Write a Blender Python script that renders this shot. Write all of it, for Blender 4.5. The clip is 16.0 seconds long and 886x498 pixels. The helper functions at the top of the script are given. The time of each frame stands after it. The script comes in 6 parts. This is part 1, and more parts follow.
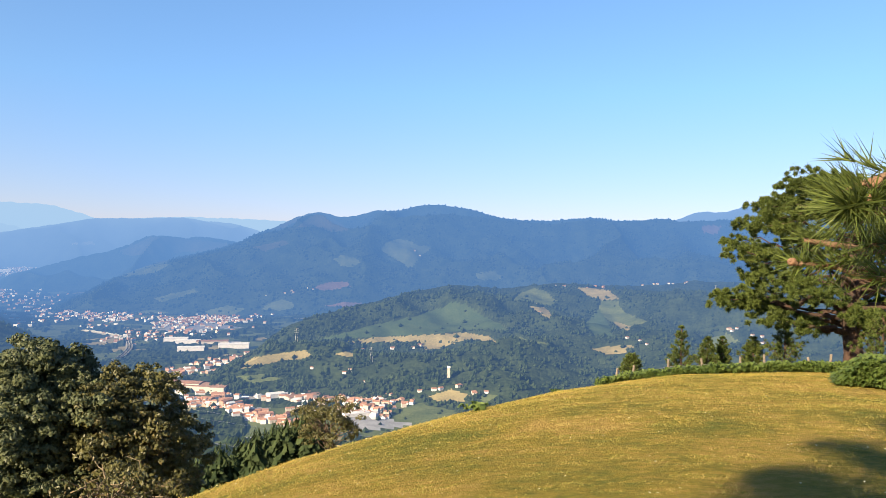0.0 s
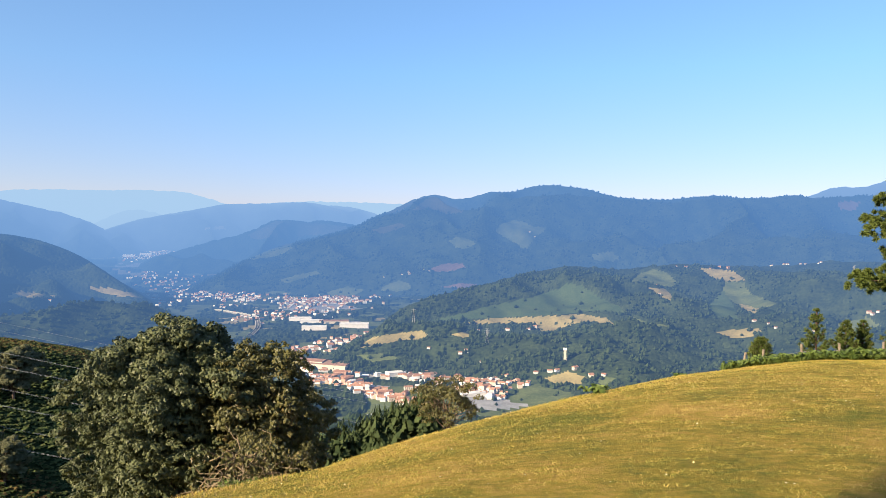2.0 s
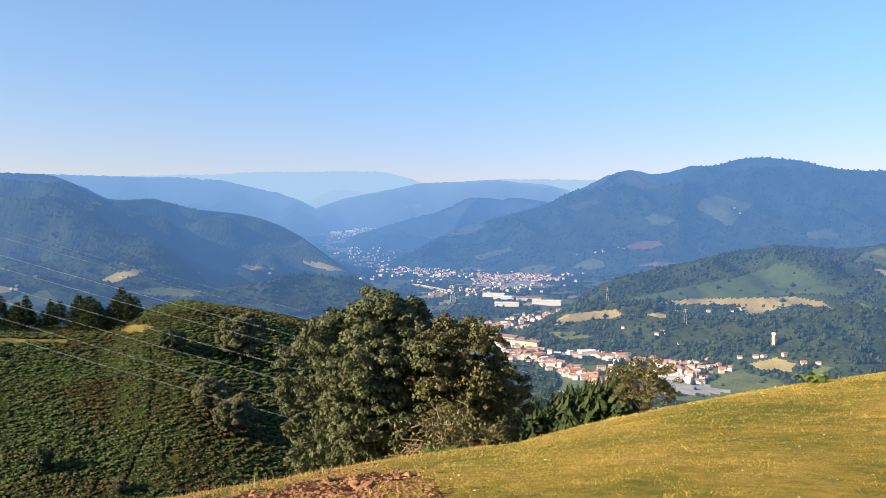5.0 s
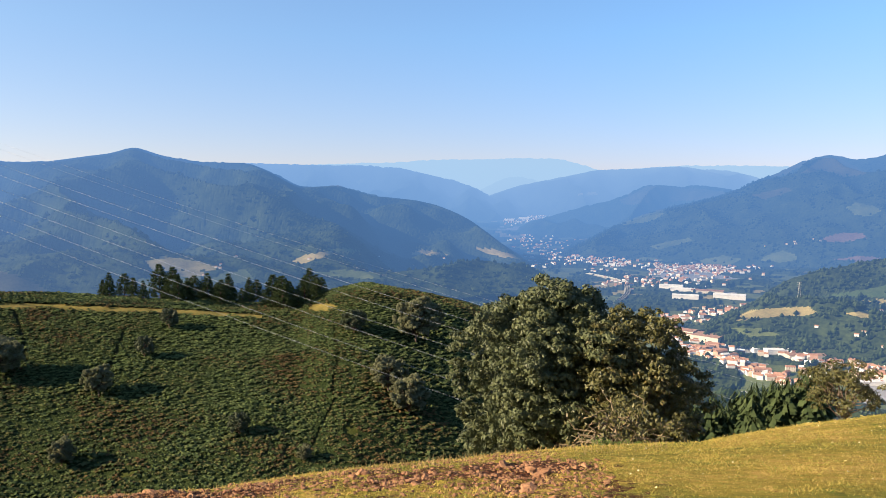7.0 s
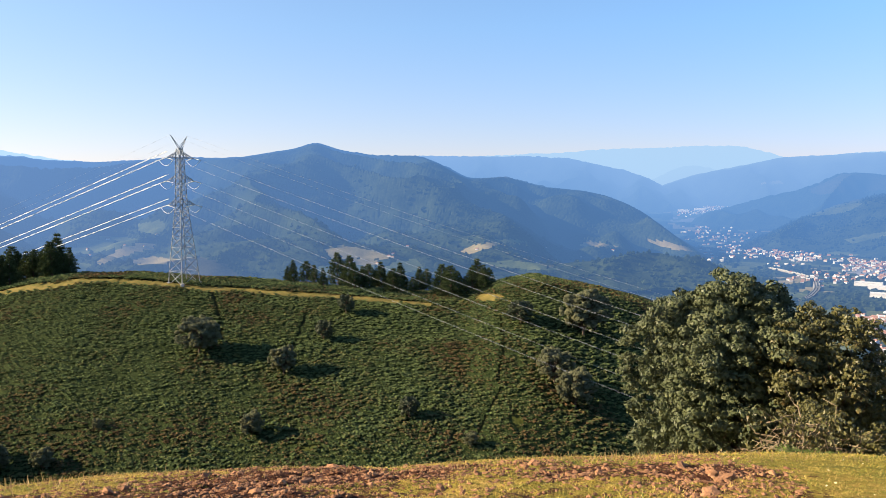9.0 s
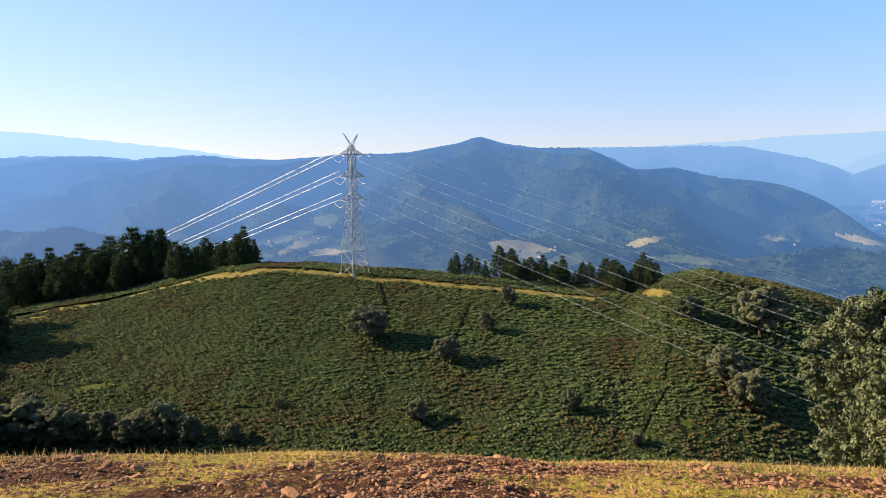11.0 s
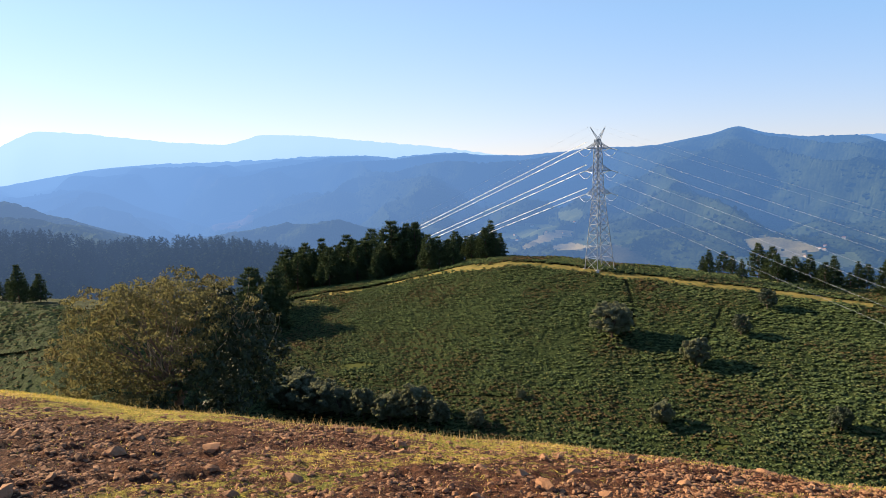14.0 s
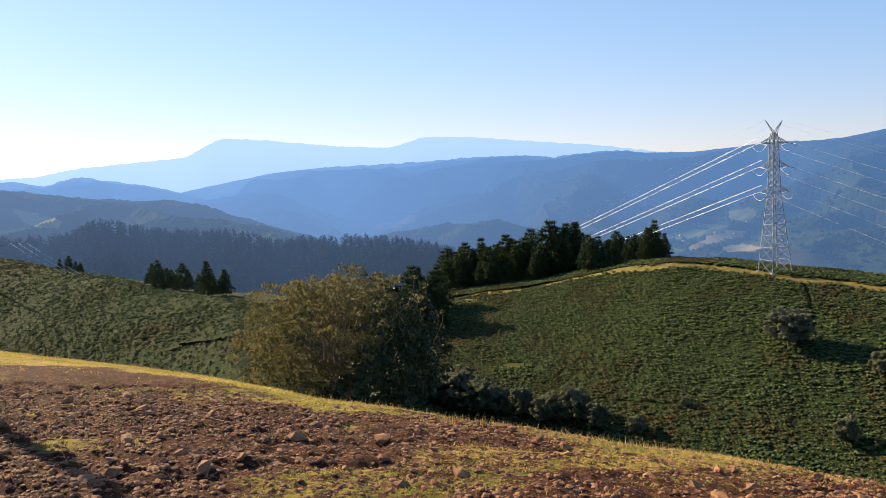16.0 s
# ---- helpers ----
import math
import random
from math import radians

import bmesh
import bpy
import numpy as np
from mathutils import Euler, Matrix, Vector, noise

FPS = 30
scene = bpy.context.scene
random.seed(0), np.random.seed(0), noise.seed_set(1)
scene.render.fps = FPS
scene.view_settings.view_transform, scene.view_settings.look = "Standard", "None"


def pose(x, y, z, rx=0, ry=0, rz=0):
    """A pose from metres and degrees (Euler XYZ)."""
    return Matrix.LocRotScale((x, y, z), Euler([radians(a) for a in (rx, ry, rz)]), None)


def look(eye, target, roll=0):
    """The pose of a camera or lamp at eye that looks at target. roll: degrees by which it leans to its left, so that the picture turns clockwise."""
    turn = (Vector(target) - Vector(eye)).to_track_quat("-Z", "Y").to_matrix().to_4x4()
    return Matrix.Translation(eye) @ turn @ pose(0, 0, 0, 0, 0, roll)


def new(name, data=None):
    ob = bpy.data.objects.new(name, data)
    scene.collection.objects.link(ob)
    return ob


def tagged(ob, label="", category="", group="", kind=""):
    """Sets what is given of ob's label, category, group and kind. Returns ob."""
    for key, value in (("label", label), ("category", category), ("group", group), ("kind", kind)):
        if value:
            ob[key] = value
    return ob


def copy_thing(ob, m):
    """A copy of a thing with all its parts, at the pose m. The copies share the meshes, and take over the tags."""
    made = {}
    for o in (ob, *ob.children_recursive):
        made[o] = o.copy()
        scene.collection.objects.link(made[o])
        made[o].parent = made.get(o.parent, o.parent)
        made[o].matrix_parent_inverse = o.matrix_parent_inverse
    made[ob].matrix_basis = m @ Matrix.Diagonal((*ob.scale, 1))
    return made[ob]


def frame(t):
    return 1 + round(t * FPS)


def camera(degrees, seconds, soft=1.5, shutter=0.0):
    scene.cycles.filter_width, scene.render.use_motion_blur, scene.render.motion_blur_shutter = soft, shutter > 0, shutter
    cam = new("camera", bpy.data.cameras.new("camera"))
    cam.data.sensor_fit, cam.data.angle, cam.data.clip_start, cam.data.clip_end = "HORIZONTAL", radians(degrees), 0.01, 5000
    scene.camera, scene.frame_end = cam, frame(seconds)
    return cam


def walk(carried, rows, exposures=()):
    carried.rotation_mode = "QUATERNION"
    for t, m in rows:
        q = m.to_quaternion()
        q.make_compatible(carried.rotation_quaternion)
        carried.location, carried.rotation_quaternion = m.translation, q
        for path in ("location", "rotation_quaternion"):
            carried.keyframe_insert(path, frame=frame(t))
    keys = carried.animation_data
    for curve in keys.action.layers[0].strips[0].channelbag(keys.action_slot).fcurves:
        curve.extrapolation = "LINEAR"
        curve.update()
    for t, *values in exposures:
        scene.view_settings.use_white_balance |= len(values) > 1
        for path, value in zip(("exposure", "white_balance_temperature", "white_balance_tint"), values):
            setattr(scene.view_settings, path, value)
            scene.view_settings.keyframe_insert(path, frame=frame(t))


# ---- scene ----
# ---- the camera: a phone held at arm's length by somebody turning on the spot ----
FOV, EYE, ARM = 61.0, 1.6, 0.3
cam = camera(FOV, 16.0, soft=0.65)
ROWS = [  # seconds, yaw, pitch, roll
    (0.0, -0.03, -0.05, -0.78),
    (0.5, 2.18, -0.42, -0.65),
    (1.0, 4.32, -0.79, -0.45),
    (1.5, 6.51, -1.18, -0.25),
    (2.0, 8.68, -1.54, -0.16),
    (2.5, 10.81, -1.89, 0.06),
    (3.0, 12.98, -2.25, 0.31),
    (3.5, 14.81, -2.52, 0.41),
    (6.0, 29.99, -3.74, 0.10),
    (6.5, 33.17, -3.97, 0.06),
    (7.0, 36.39, -4.19, 0.05),
    (7.5, 39.54, -4.38, 0.17),
    (8.0, 42.71, -4.54, 0.27),
    (8.5, 45.88, -4.70, 0.35),
    (9.0, 49.06, -4.82, 0.48),
    (11.5, 64.42, -5.20, 1.37),
    (12.0, 67.53, -5.21, 1.52),
    (12.5, 70.62, -5.21, 1.59),
    (13.0, 73.74, -5.20, 1.60),
    (13.5, 76.79, -5.14, 1.77),
    (14.0, 79.80, -5.08, 1.83),
    (14.5, 82.83, -4.96, 1.98),
    (15.0, 85.83, -4.86, 2.07),
    (15.5, 88.88, -4.80, 2.05),
    (16.0, 91.85, -4.64, 2.45),
]


def station(yaw):
    return -ARM * math.sin(radians(yaw)), ARM * math.cos(radians(yaw))


walk(cam, [(t, pose(*station(yaw), EYE, 90 + pitch, roll, yaw)) for t, yaw, pitch, roll in ROWS], [(0.0, 1.46), (6.5, 1.46), (9.0, 1.58), (12.5, 1.6), (14.0, 1.54), (16.0, 1.41)])

# ---- daylight: a low morning sun to the left of the last view, a clear hazy sky ----
SUN_AZ, SUN_EL = 137.0, 25.0        # degrees, leftwards from the first view
world = bpy.data.worlds.new("world")
scene.world = world
world.use_nodes = True
wn = world.node_tree
sky = wn.nodes.new("ShaderNodeTexSky")
sky.sky_type, sky.sun_disc = "NISHITA", False
sky.sun_elevation, sky.sun_rotation = radians(SUN_EL), radians(-SUN_AZ)
sky.air_density, sky.dust_density, sky.ozone_density, sky.altitude = 1.0, 0.15, 3.0, 350
wn.nodes["Background"].inputs["Strength"].default_value = 0.085
even = wn.nodes.new("ShaderNodeGamma")  # haze evens the sky out between horizon and zenith
even.inputs["Gamma"].default_value = 0.72
wn.links.new(sky.outputs["Color"], even.inputs["Color"])


def sky_mix(blend, fac, a, b):
    n = wn.nodes.new("ShaderNodeMix")
    n.data_type, n.blend_type = "RGBA", blend
    for socket, value in ((n.inputs[0], fac), (n.inputs[6], a), (n.inputs[7], b)):
        if isinstance(value, bpy.types.NodeSocket):
            wn.links.new(value, socket)
        elif isinstance(value, float):
            socket.default_value = value
        else:
            socket.default_value = (*value, 1)
    return n.outputs[2]


def sky_range(socket, low, high):
    n = wn.nodes.new("ShaderNodeMapRange")
    n.inputs[1].default_value, n.inputs[2].default_value = low, high
    wn.links.new(socket, n.inputs[0])
    return n.outputs[0]


# morning haze: milky at the horizon and whiter towards the sun, clear blue higher up
way = wn.nodes.new("ShaderNodeTexCoord").outputs["Generated"]
split = wn.nodes.new("ShaderNodeSeparateXYZ")
wn.links.new(way, split.inputs[0])
sunward = wn.nodes.new("ShaderNodeVectorMath")
sunward.operation = "DOT_PRODUCT"
sunward.inputs[1].default_value = (-math.sin(radians(SUN_AZ)), math.cos(radians(SUN_AZ)), 0)
wn.links.new(way, sunward.inputs[0])
high, near_sun = sky_range(split.outputs["Z"], 0.01, 0.2), sky_range(sunward.outputs["Value"], -0.4, 0.55)
low_tint = sky_mix("MIX", near_sun, (0.86, 0.80, 1.06), (1.08, 0.94, 1.06))
high_tint = sky_mix("MIX", near_sun, (0.77, 1.05, 1.36), (0.98, 1.04, 1.16))
tint = sky_mix("MIX", high, low_tint, high_tint)
wn.links.new(sky_mix("MULTIPLY", 1.0, even.outputs["Color"], tint), wn.nodes["Background"].inputs["Color"])
sun = new("sun", bpy.data.lights.new("sun", "SUN"))
sun.data.energy, sun.data.angle, sun.data.color = 5.0, radians(0.6), (1.0, 0.80, 0.53)
SUN_DIR = Vector((-math.sin(radians(SUN_AZ)) * math.cos(radians(SUN_EL)), math.cos(radians(SUN_AZ)) * math.cos(radians(SUN_EL)), math.sin(radians(SUN_EL))))
sun.matrix_world = look(SUN_DIR * 50, (0, 0, 0))

# ---- numbers: noise, tables, meshes ----
rng = np.random.default_rng(7)


def hash2(ix, iy, k=0):
    n = (ix.astype(np.int64) * 374761393 + iy.astype(np.int64) * 668265263 + k * 974634541) & 0x7FFFFFFF
    n = ((n ^ (n >> 13)) * 1274126177) & 0x7FFFFFFF
    return ((n ^ (n >> 16)) & 0xFFFF) / 65535.0


def value_noise(x, y, k=0):
    ix, iy = np.floor(x), np.floor(y)
    fx, fy = x - ix, y - iy
    fx, fy = fx * fx * (3 - 2 * fx), fy * fy * (3 - 2 * fy)
    a, b = hash2(ix, iy, k), hash2(ix + 1, iy, k)
    c, d = hash2(ix, iy + 1, k), hash2(ix + 1, iy + 1, k)
    return (a + (b - a) * fx) * (1 - fy) + (c + (d - c) * fx) * fy


def fbm(x, y, octaves=4, k=0):
    """Noise about 0, within -1 and 1."""
    total, amp, norm = 0.0, 1.0, 0.0
    for i in range(octaves):
        total = total + amp * (2 * value_noise(x * 2 ** i + 17.3 * i, y * 2 ** i - 9.1 * i, k + i) - 1)
        norm, amp = norm + amp, amp * 0.5
    return total / norm


def domes(x, y, k=0):
    """Rounded crowns on a jittered grid of size 1: 1 on a crown's top, 0 between the crowns."""
    ix, iy = np.floor(x), np.floor(y)
    best = np.full(np.shape(x), 9.0)
    for dx in (-1, 0, 1):
        for dy in (-1, 0, 1):
            cx, cy = ix + dx, iy + dy
            px, py = cx + 0.15 + 0.7 * hash2(cx, cy, k), cy + 0.15 + 0.7 * hash2(cx, cy, k + 1)
            best = np.minimum(best, (x - px) ** 2 + (y - py) ** 2)
    return np.sqrt(np.clip(1 - best / 0.6, 0, 1))


def table(az, rows):
    """A smooth line through rows of (bearing, value)."""
    xs, ys = np.array(rows, float).T
    fine = np.arange(xs[0], xs[-1] + 0.01, 0.25)
    line = np.interp(fine, xs, ys)
    soft = np.convolve(np.pad(line, 2, "edge"), np.array([1, 2, 3, 2, 1]) / 9.0, "valid")
    return np.interp(az, fine, soft)


def smooth(a, b, x):
    s = np.clip((x - a) / (b - a), 0, 1)
    return s * s * (3 - 2 * s)


def at(az, r):
    a = np.radians(az)
    return -r * np.sin(a), r * np.cos(a)


def tan(el):
    return np.tan(np.radians(el))


def mesh_of(name, verts, faces, mats=(), slots=None, shade=True):
    """A mesh from arrays: verts (n, 3), faces (m, 3 or 4)."""
    me = bpy.data.meshes.new(name)
    verts, faces = np.asarray(verts, np.float32), np.asarray(faces, np.int32)
    m, k = faces.shape
    me.vertices.add(len(verts))
    me.vertices.foreach_set("co", verts.ravel())
    me.loops.add(m * k)
    me.loops.foreach_set("vertex_index", faces.ravel())
    me.polygons.add(m)
    me.polygons.foreach_set("loop_start", np.arange(0, m * k, k, dtype=np.int32))
    if slots is not None:
        me.polygons.foreach_set("material_index", np.asarray(slots, np.int32))
    me.polygons.foreach_set("use_smooth", np.full(m, shade))
    for material in mats:
        me.materials.append(material)
    me.update(calc_edges=True)
    me.validate()
    return me


def grid_faces(rows, cols):
    i = np.arange(rows - 1)[:, None] * cols + np.arange(cols - 1)[None, :]
    return np.stack([i, i + 1, i + cols + 1, i + cols], -1).reshape(-1, 4)


def thing(name, label, category="", group="", kind="", place=(0, 0, 0), mesh=None):
    ob = new(name, mesh)
    ob.location = place
    return tagged(ob, label, category, group, kind)


def part(name, mesh, parent, label="", place=(0, 0, 0)):
    """A mesh as one part of a thing; a bmesh is turned into a mesh first."""
    if isinstance(mesh, bmesh.types.BMesh):
        me = bpy.data.meshes.new(name)
        mesh.to_mesh(me)
        mesh.free()
        mesh = me
    ob = new(name, mesh)
    ob.parent = parent
    ob.location = place
    return tagged(ob, label)


# ---- materials ----
def shader(name):
    material = bpy.data.materials.new(name)
    material.use_nodes = True
    nt = material.node_tree
    return material, nt, nt.nodes["Principled BSDF"], nt.nodes["Material Output"]


def node(nt, kind, links=(), **values):
    n = nt.nodes.new(kind)
    for key, value in values.items():
        n.inputs[key].default_value = value
    for key, socket in links:
        nt.links.new(socket, n.inputs[key])
    return n


def ramp(nt, socket, stops):
    n = nt.nodes.new("ShaderNodeValToRGB")
    e = n.color_ramp.elements
    while len(e) < len(stops):
        e.new(0.5)
    for item, (p, c) in zip(e, stops):
        item.position, item.color = p, (*c, 1)
    nt.links.new(socket, n.inputs[0])
    return n.outputs[0]


def mixed(nt, fac, a, b, blend="MIX"):
    n = nt.nodes.new("ShaderNodeMix")
    n.data_type, n.blend_type = "RGBA", blend
    for socket, value in ((n.inputs[0], fac), (n.inputs[6], a), (n.inputs[7], b)):
        if isinstance(value, bpy.types.NodeSocket):
            nt.links.new(value, socket)
        elif isinstance(value, (int, float)):
            socket.default_value = value
        else:
            socket.default_value = (*value, 1)
    return n.outputs[2]


def maths(nt, op, a, b=0.0, clamp=False):
    n = nt.nodes.new("ShaderNodeMath")
    n.operation, n.use_clamp = op, clamp
    for socket, value in zip(n.inputs, (a, b)):
        if isinstance(value, bpy.types.NodeSocket):
            nt.links.new(value, socket)
        else:
            socket.default_value = value
    return n.outputs[0]


def noise_of(nt, scale, detail=4.0, rough=0.55, stretch=None):
    geo = nt.nodes.new("ShaderNodeNewGeometry")
    pos = geo.outputs["Position"]
    if stretch:
        mp = node(nt, "ShaderNodeMapping", [("Vector", pos)])
        mp.inputs["Scale"].default_value = stretch
        pos = mp.outputs[0]
    n = node(nt, "ShaderNodeTexNoise", [("Vector", pos)], Scale=scale, Detail=detail, Roughness=rough)
    return n.outputs["Fac"]


def plain(name, dark, light, scale=3.0, rough=0.8, metal=0.0, bump=0.3, dist=0.01, fine=40.0, shine=0.5):
    """A surface with two tones at a coarse and a fine scale, and a fine relief."""
    material, nt, bsdf, _ = shader(name)
    coarse, small = noise_of(nt, scale), noise_of(nt, fine, 3)
    both = maths(nt, "ADD", maths(nt, "MULTIPLY", coarse, 0.65), maths(nt, "MULTIPLY", small, 0.35))
    nt.links.new(ramp(nt, both, [(0.32, dark), (0.68, light)]), bsdf.inputs["Base Color"])
    bsdf.inputs["Roughness"].default_value, bsdf.inputs["Metallic"].default_value, bsdf.inputs["Specular IOR Level"].default_value = rough, metal, shine
    b = node(nt, "ShaderNodeBump", [("Height", small)], Strength=bump, Distance=dist)
    nt.links.new(b.outputs[0], bsdf.inputs["Normal"])
    return material


def foliage(name, dark, light, dry=None, share=0.0, rough=0.5, shine=0.3, through_light=0.35, patch_scale=0.9):
    """Leaves: every leaf has its own tone; some light passes through."""
    material, nt, bsdf, out = shader(name)
    geo = nt.nodes.new("ShaderNodeNewGeometry")
    own = geo.outputs["Random Per Island"]
    broad = noise_of(nt, 0.5, 2)
    tone = maths(nt, "ADD", maths(nt, "MULTIPLY", own, 0.45), maths(nt, "MULTIPLY", broad, 0.65))
    colour = ramp(nt, tone, [(0.2, dark), (0.85, light)])
    if dry:
        patch = maths(nt, "MULTIPLY", maths(nt, "SUBTRACT", maths(nt, "ADD", noise_of(nt, patch_scale, 3), maths(nt, "MULTIPLY", own, 0.3)), 0.8 - share), 6.0, True)
        colour = mixed(nt, patch, colour, dry)
    nt.links.new(colour, bsdf.inputs["Base Color"])
    bsdf.inputs["Roughness"].default_value, bsdf.inputs["Specular IOR Level"].default_value = rough, shine
    trans = node(nt, "ShaderNodeBsdfTranslucent", [("Color", mixed(nt, 0.5, colour, light))])
    mix = nt.nodes.new("ShaderNodeMixShader")
    mix.inputs[0].default_value = through_light
    nt.links.new(bsdf.outputs[0], mix.inputs[1])
    nt.links.new(trans.outputs[0], mix.inputs[2])
    nt.links.new(mix.outputs[0], out.inputs["Surface"])
    return material


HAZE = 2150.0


def haze_painted(name, dark, light, scale=0.02, fine=0.15, haze=HAZE):
    """The far backdrop: hillside colours, the blue air between painted in as emission."""
    material, nt, bsdf, out = shader(name)
    coarse, small = noise_of(nt, scale, 5, 0.6), noise_of(nt, fine, 3)
    both = maths(nt, "ADD", maths(nt, "MULTIPLY", coarse, 0.6), maths(nt, "MULTIPLY", small, 0.4))
    nt.links.new(ramp(nt, both, [(0.35, dark), (0.65, light)]), bsdf.inputs["Base Color"])
    bsdf.inputs["Roughness"].default_value, bsdf.inputs["Specular IOR Level"].default_value = 0.95, 0.0
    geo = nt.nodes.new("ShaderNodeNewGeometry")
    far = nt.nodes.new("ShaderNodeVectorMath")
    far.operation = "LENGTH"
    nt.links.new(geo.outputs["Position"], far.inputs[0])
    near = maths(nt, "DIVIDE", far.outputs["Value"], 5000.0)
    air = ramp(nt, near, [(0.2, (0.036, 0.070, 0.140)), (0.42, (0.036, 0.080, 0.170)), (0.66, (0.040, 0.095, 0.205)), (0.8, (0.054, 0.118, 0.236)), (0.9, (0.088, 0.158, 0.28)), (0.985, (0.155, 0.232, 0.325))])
    # the painted haze turns denser, brighter and whiter towards the sun
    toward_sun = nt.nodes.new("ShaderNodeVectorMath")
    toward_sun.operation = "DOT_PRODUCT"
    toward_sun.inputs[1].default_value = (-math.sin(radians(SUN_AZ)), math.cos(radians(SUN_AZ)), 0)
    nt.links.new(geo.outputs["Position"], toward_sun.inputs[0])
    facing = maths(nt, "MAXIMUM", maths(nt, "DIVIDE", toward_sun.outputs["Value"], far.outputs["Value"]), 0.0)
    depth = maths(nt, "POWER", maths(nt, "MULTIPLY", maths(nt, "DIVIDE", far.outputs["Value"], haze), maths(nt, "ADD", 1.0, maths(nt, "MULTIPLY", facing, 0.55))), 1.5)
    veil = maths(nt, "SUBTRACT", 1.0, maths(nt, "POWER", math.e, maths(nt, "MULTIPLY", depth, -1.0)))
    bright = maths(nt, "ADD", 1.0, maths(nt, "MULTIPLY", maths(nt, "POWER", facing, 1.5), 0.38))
    # emission stands in for the haze; these surfaces are no lamps
    haze_glow = node(nt, "ShaderNodeEmission", [("Color", mixed(nt, maths(nt, "MULTIPLY", facing, 0.15), air, (0.16, 0.18, 0.22))), ("Strength", bright)])
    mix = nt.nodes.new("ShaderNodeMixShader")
    for socket, value in ((mix.inputs[0], veil), (mix.inputs[1], bsdf.outputs[0]), (mix.inputs[2], haze_glow.outputs[0])):
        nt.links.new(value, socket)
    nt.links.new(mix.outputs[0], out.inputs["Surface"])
    return material


def meadow_material():
    """Short dry turf and red stony earth; the earth lies where the track is."""
    material, nt, bsdf, _ = shader("meadow")
    att = nt.nodes.new("ShaderNodeAttribute")
    att.attribute_name = "earth"
    grain, patch, broad = noise_of(nt, 22, 5, 0.7), noise_of(nt, 5.0, 6, 0.75, (1.0, 1.9, 1.0)), noise_of(nt, 0.6, 3)
    turf = ramp(nt, maths(nt, "ADD", maths(nt, "MULTIPLY", patch, 0.5), maths(nt, "MULTIPLY", broad, 0.5)), [(0.40, (0.17, 0.175, 0.032)), (0.5, (0.36, 0.275, 0.050)), (0.60, (0.56, 0.36, 0.10))])
    turf = mixed(nt, maths(nt, "MULTIPLY", grain, 0.5), turf, (0.13, 0.12, 0.022))
    earth = ramp(nt, maths(nt, "ADD", maths(nt, "MULTIPLY", grain, 0.6), maths(nt, "MULTIPLY", patch, 0.4)), [(0.36, (0.026, 0.010, 0.006)), (0.5, (0.085, 0.034, 0.018)), (0.68, (0.23, 0.105, 0.052))])
    edge = maths(nt, "ADD", att.outputs["Fac"], maths(nt, "MULTIPLY", maths(nt, "SUBTRACT", noise_of(nt, 6.0, 6, 0.8), 0.5), 2.4))
    edge = maths(nt, "MULTIPLY", maths(nt, "SUBTRACT", edge, 0.38), 4.0, True)
    nt.links.new(mixed(nt, edge, turf, earth), bsdf.inputs["Base Color"])
    bsdf.inputs["Roughness"].default_value, bsdf.inputs["Specular IOR Level"].default_value = 0.95, 0.1
    b = node(nt, "ShaderNodeBump", [("Height", noise_of(nt, 14, 8, 0.8))], Strength=1.0, Distance=0.09)
    nt.links.new(b.outputs[0], bsdf.inputs["Normal"])
    return material


MEADOW = meadow_material()
# the dark base colour holds the shade of bare gaps in the bracken
SHADED_FERN_GROUND = plain("shaded_fern_ground", (0.012, 0.015, 0.006), (0.034, 0.038, 0.013), 0.3, 0.9, bump=1.0, dist=0.2, fine=2.5, shine=0.03)
GRASS_TRACK = plain("grass_track", (0.07, 0.072, 0.02), (0.22, 0.165, 0.055), 0.35, 0.9, bump=0.5, dist=0.05, fine=3, shine=0.03)
GLADE = plain("glade_grass", (0.028, 0.036, 0.009), (0.065, 0.072, 0.02), 0.3, 0.9, bump=0.6, dist=0.1, fine=4, shine=0.03)
WOOD_FLOOR = plain("wood_floor", (0.02, 0.025, 0.01), (0.05, 0.055, 0.02), 0.1, 0.9, bump=1.0, dist=0.5, fine=0.8, shine=0.03)
# hillside covers, each with the haze painted in
WOODS = haze_painted("distant_woods", (0.016, 0.026, 0.011), (0.062, 0.082, 0.031))
PASTURE = haze_painted("distant_pasture", (0.075, 0.10, 0.036), (0.155, 0.175, 0.062), 0.03, 0.3)
HAY = haze_painted("distant_hay", (0.20, 0.17, 0.075), (0.38, 0.31, 0.135), 0.03, 0.3)
BARE = haze_painted("distant_bare_earth", (0.15, 0.085, 0.055), (0.25, 0.16, 0.11), 0.03, 0.2)
HEATH = haze_painted("distant_heath", (0.06, 0.06, 0.03), (0.12, 0.11, 0.055), 0.02, 0.2)
PLANTED = haze_painted("distant_young_plantation", (0.05, 0.08, 0.032), (0.085, 0.115, 0.045), 0.05, 0.4)
PAVED = haze_painted("distant_concrete", (0.25, 0.25, 0.24), (0.42, 0.41, 0.39), 0.05, 0.3)

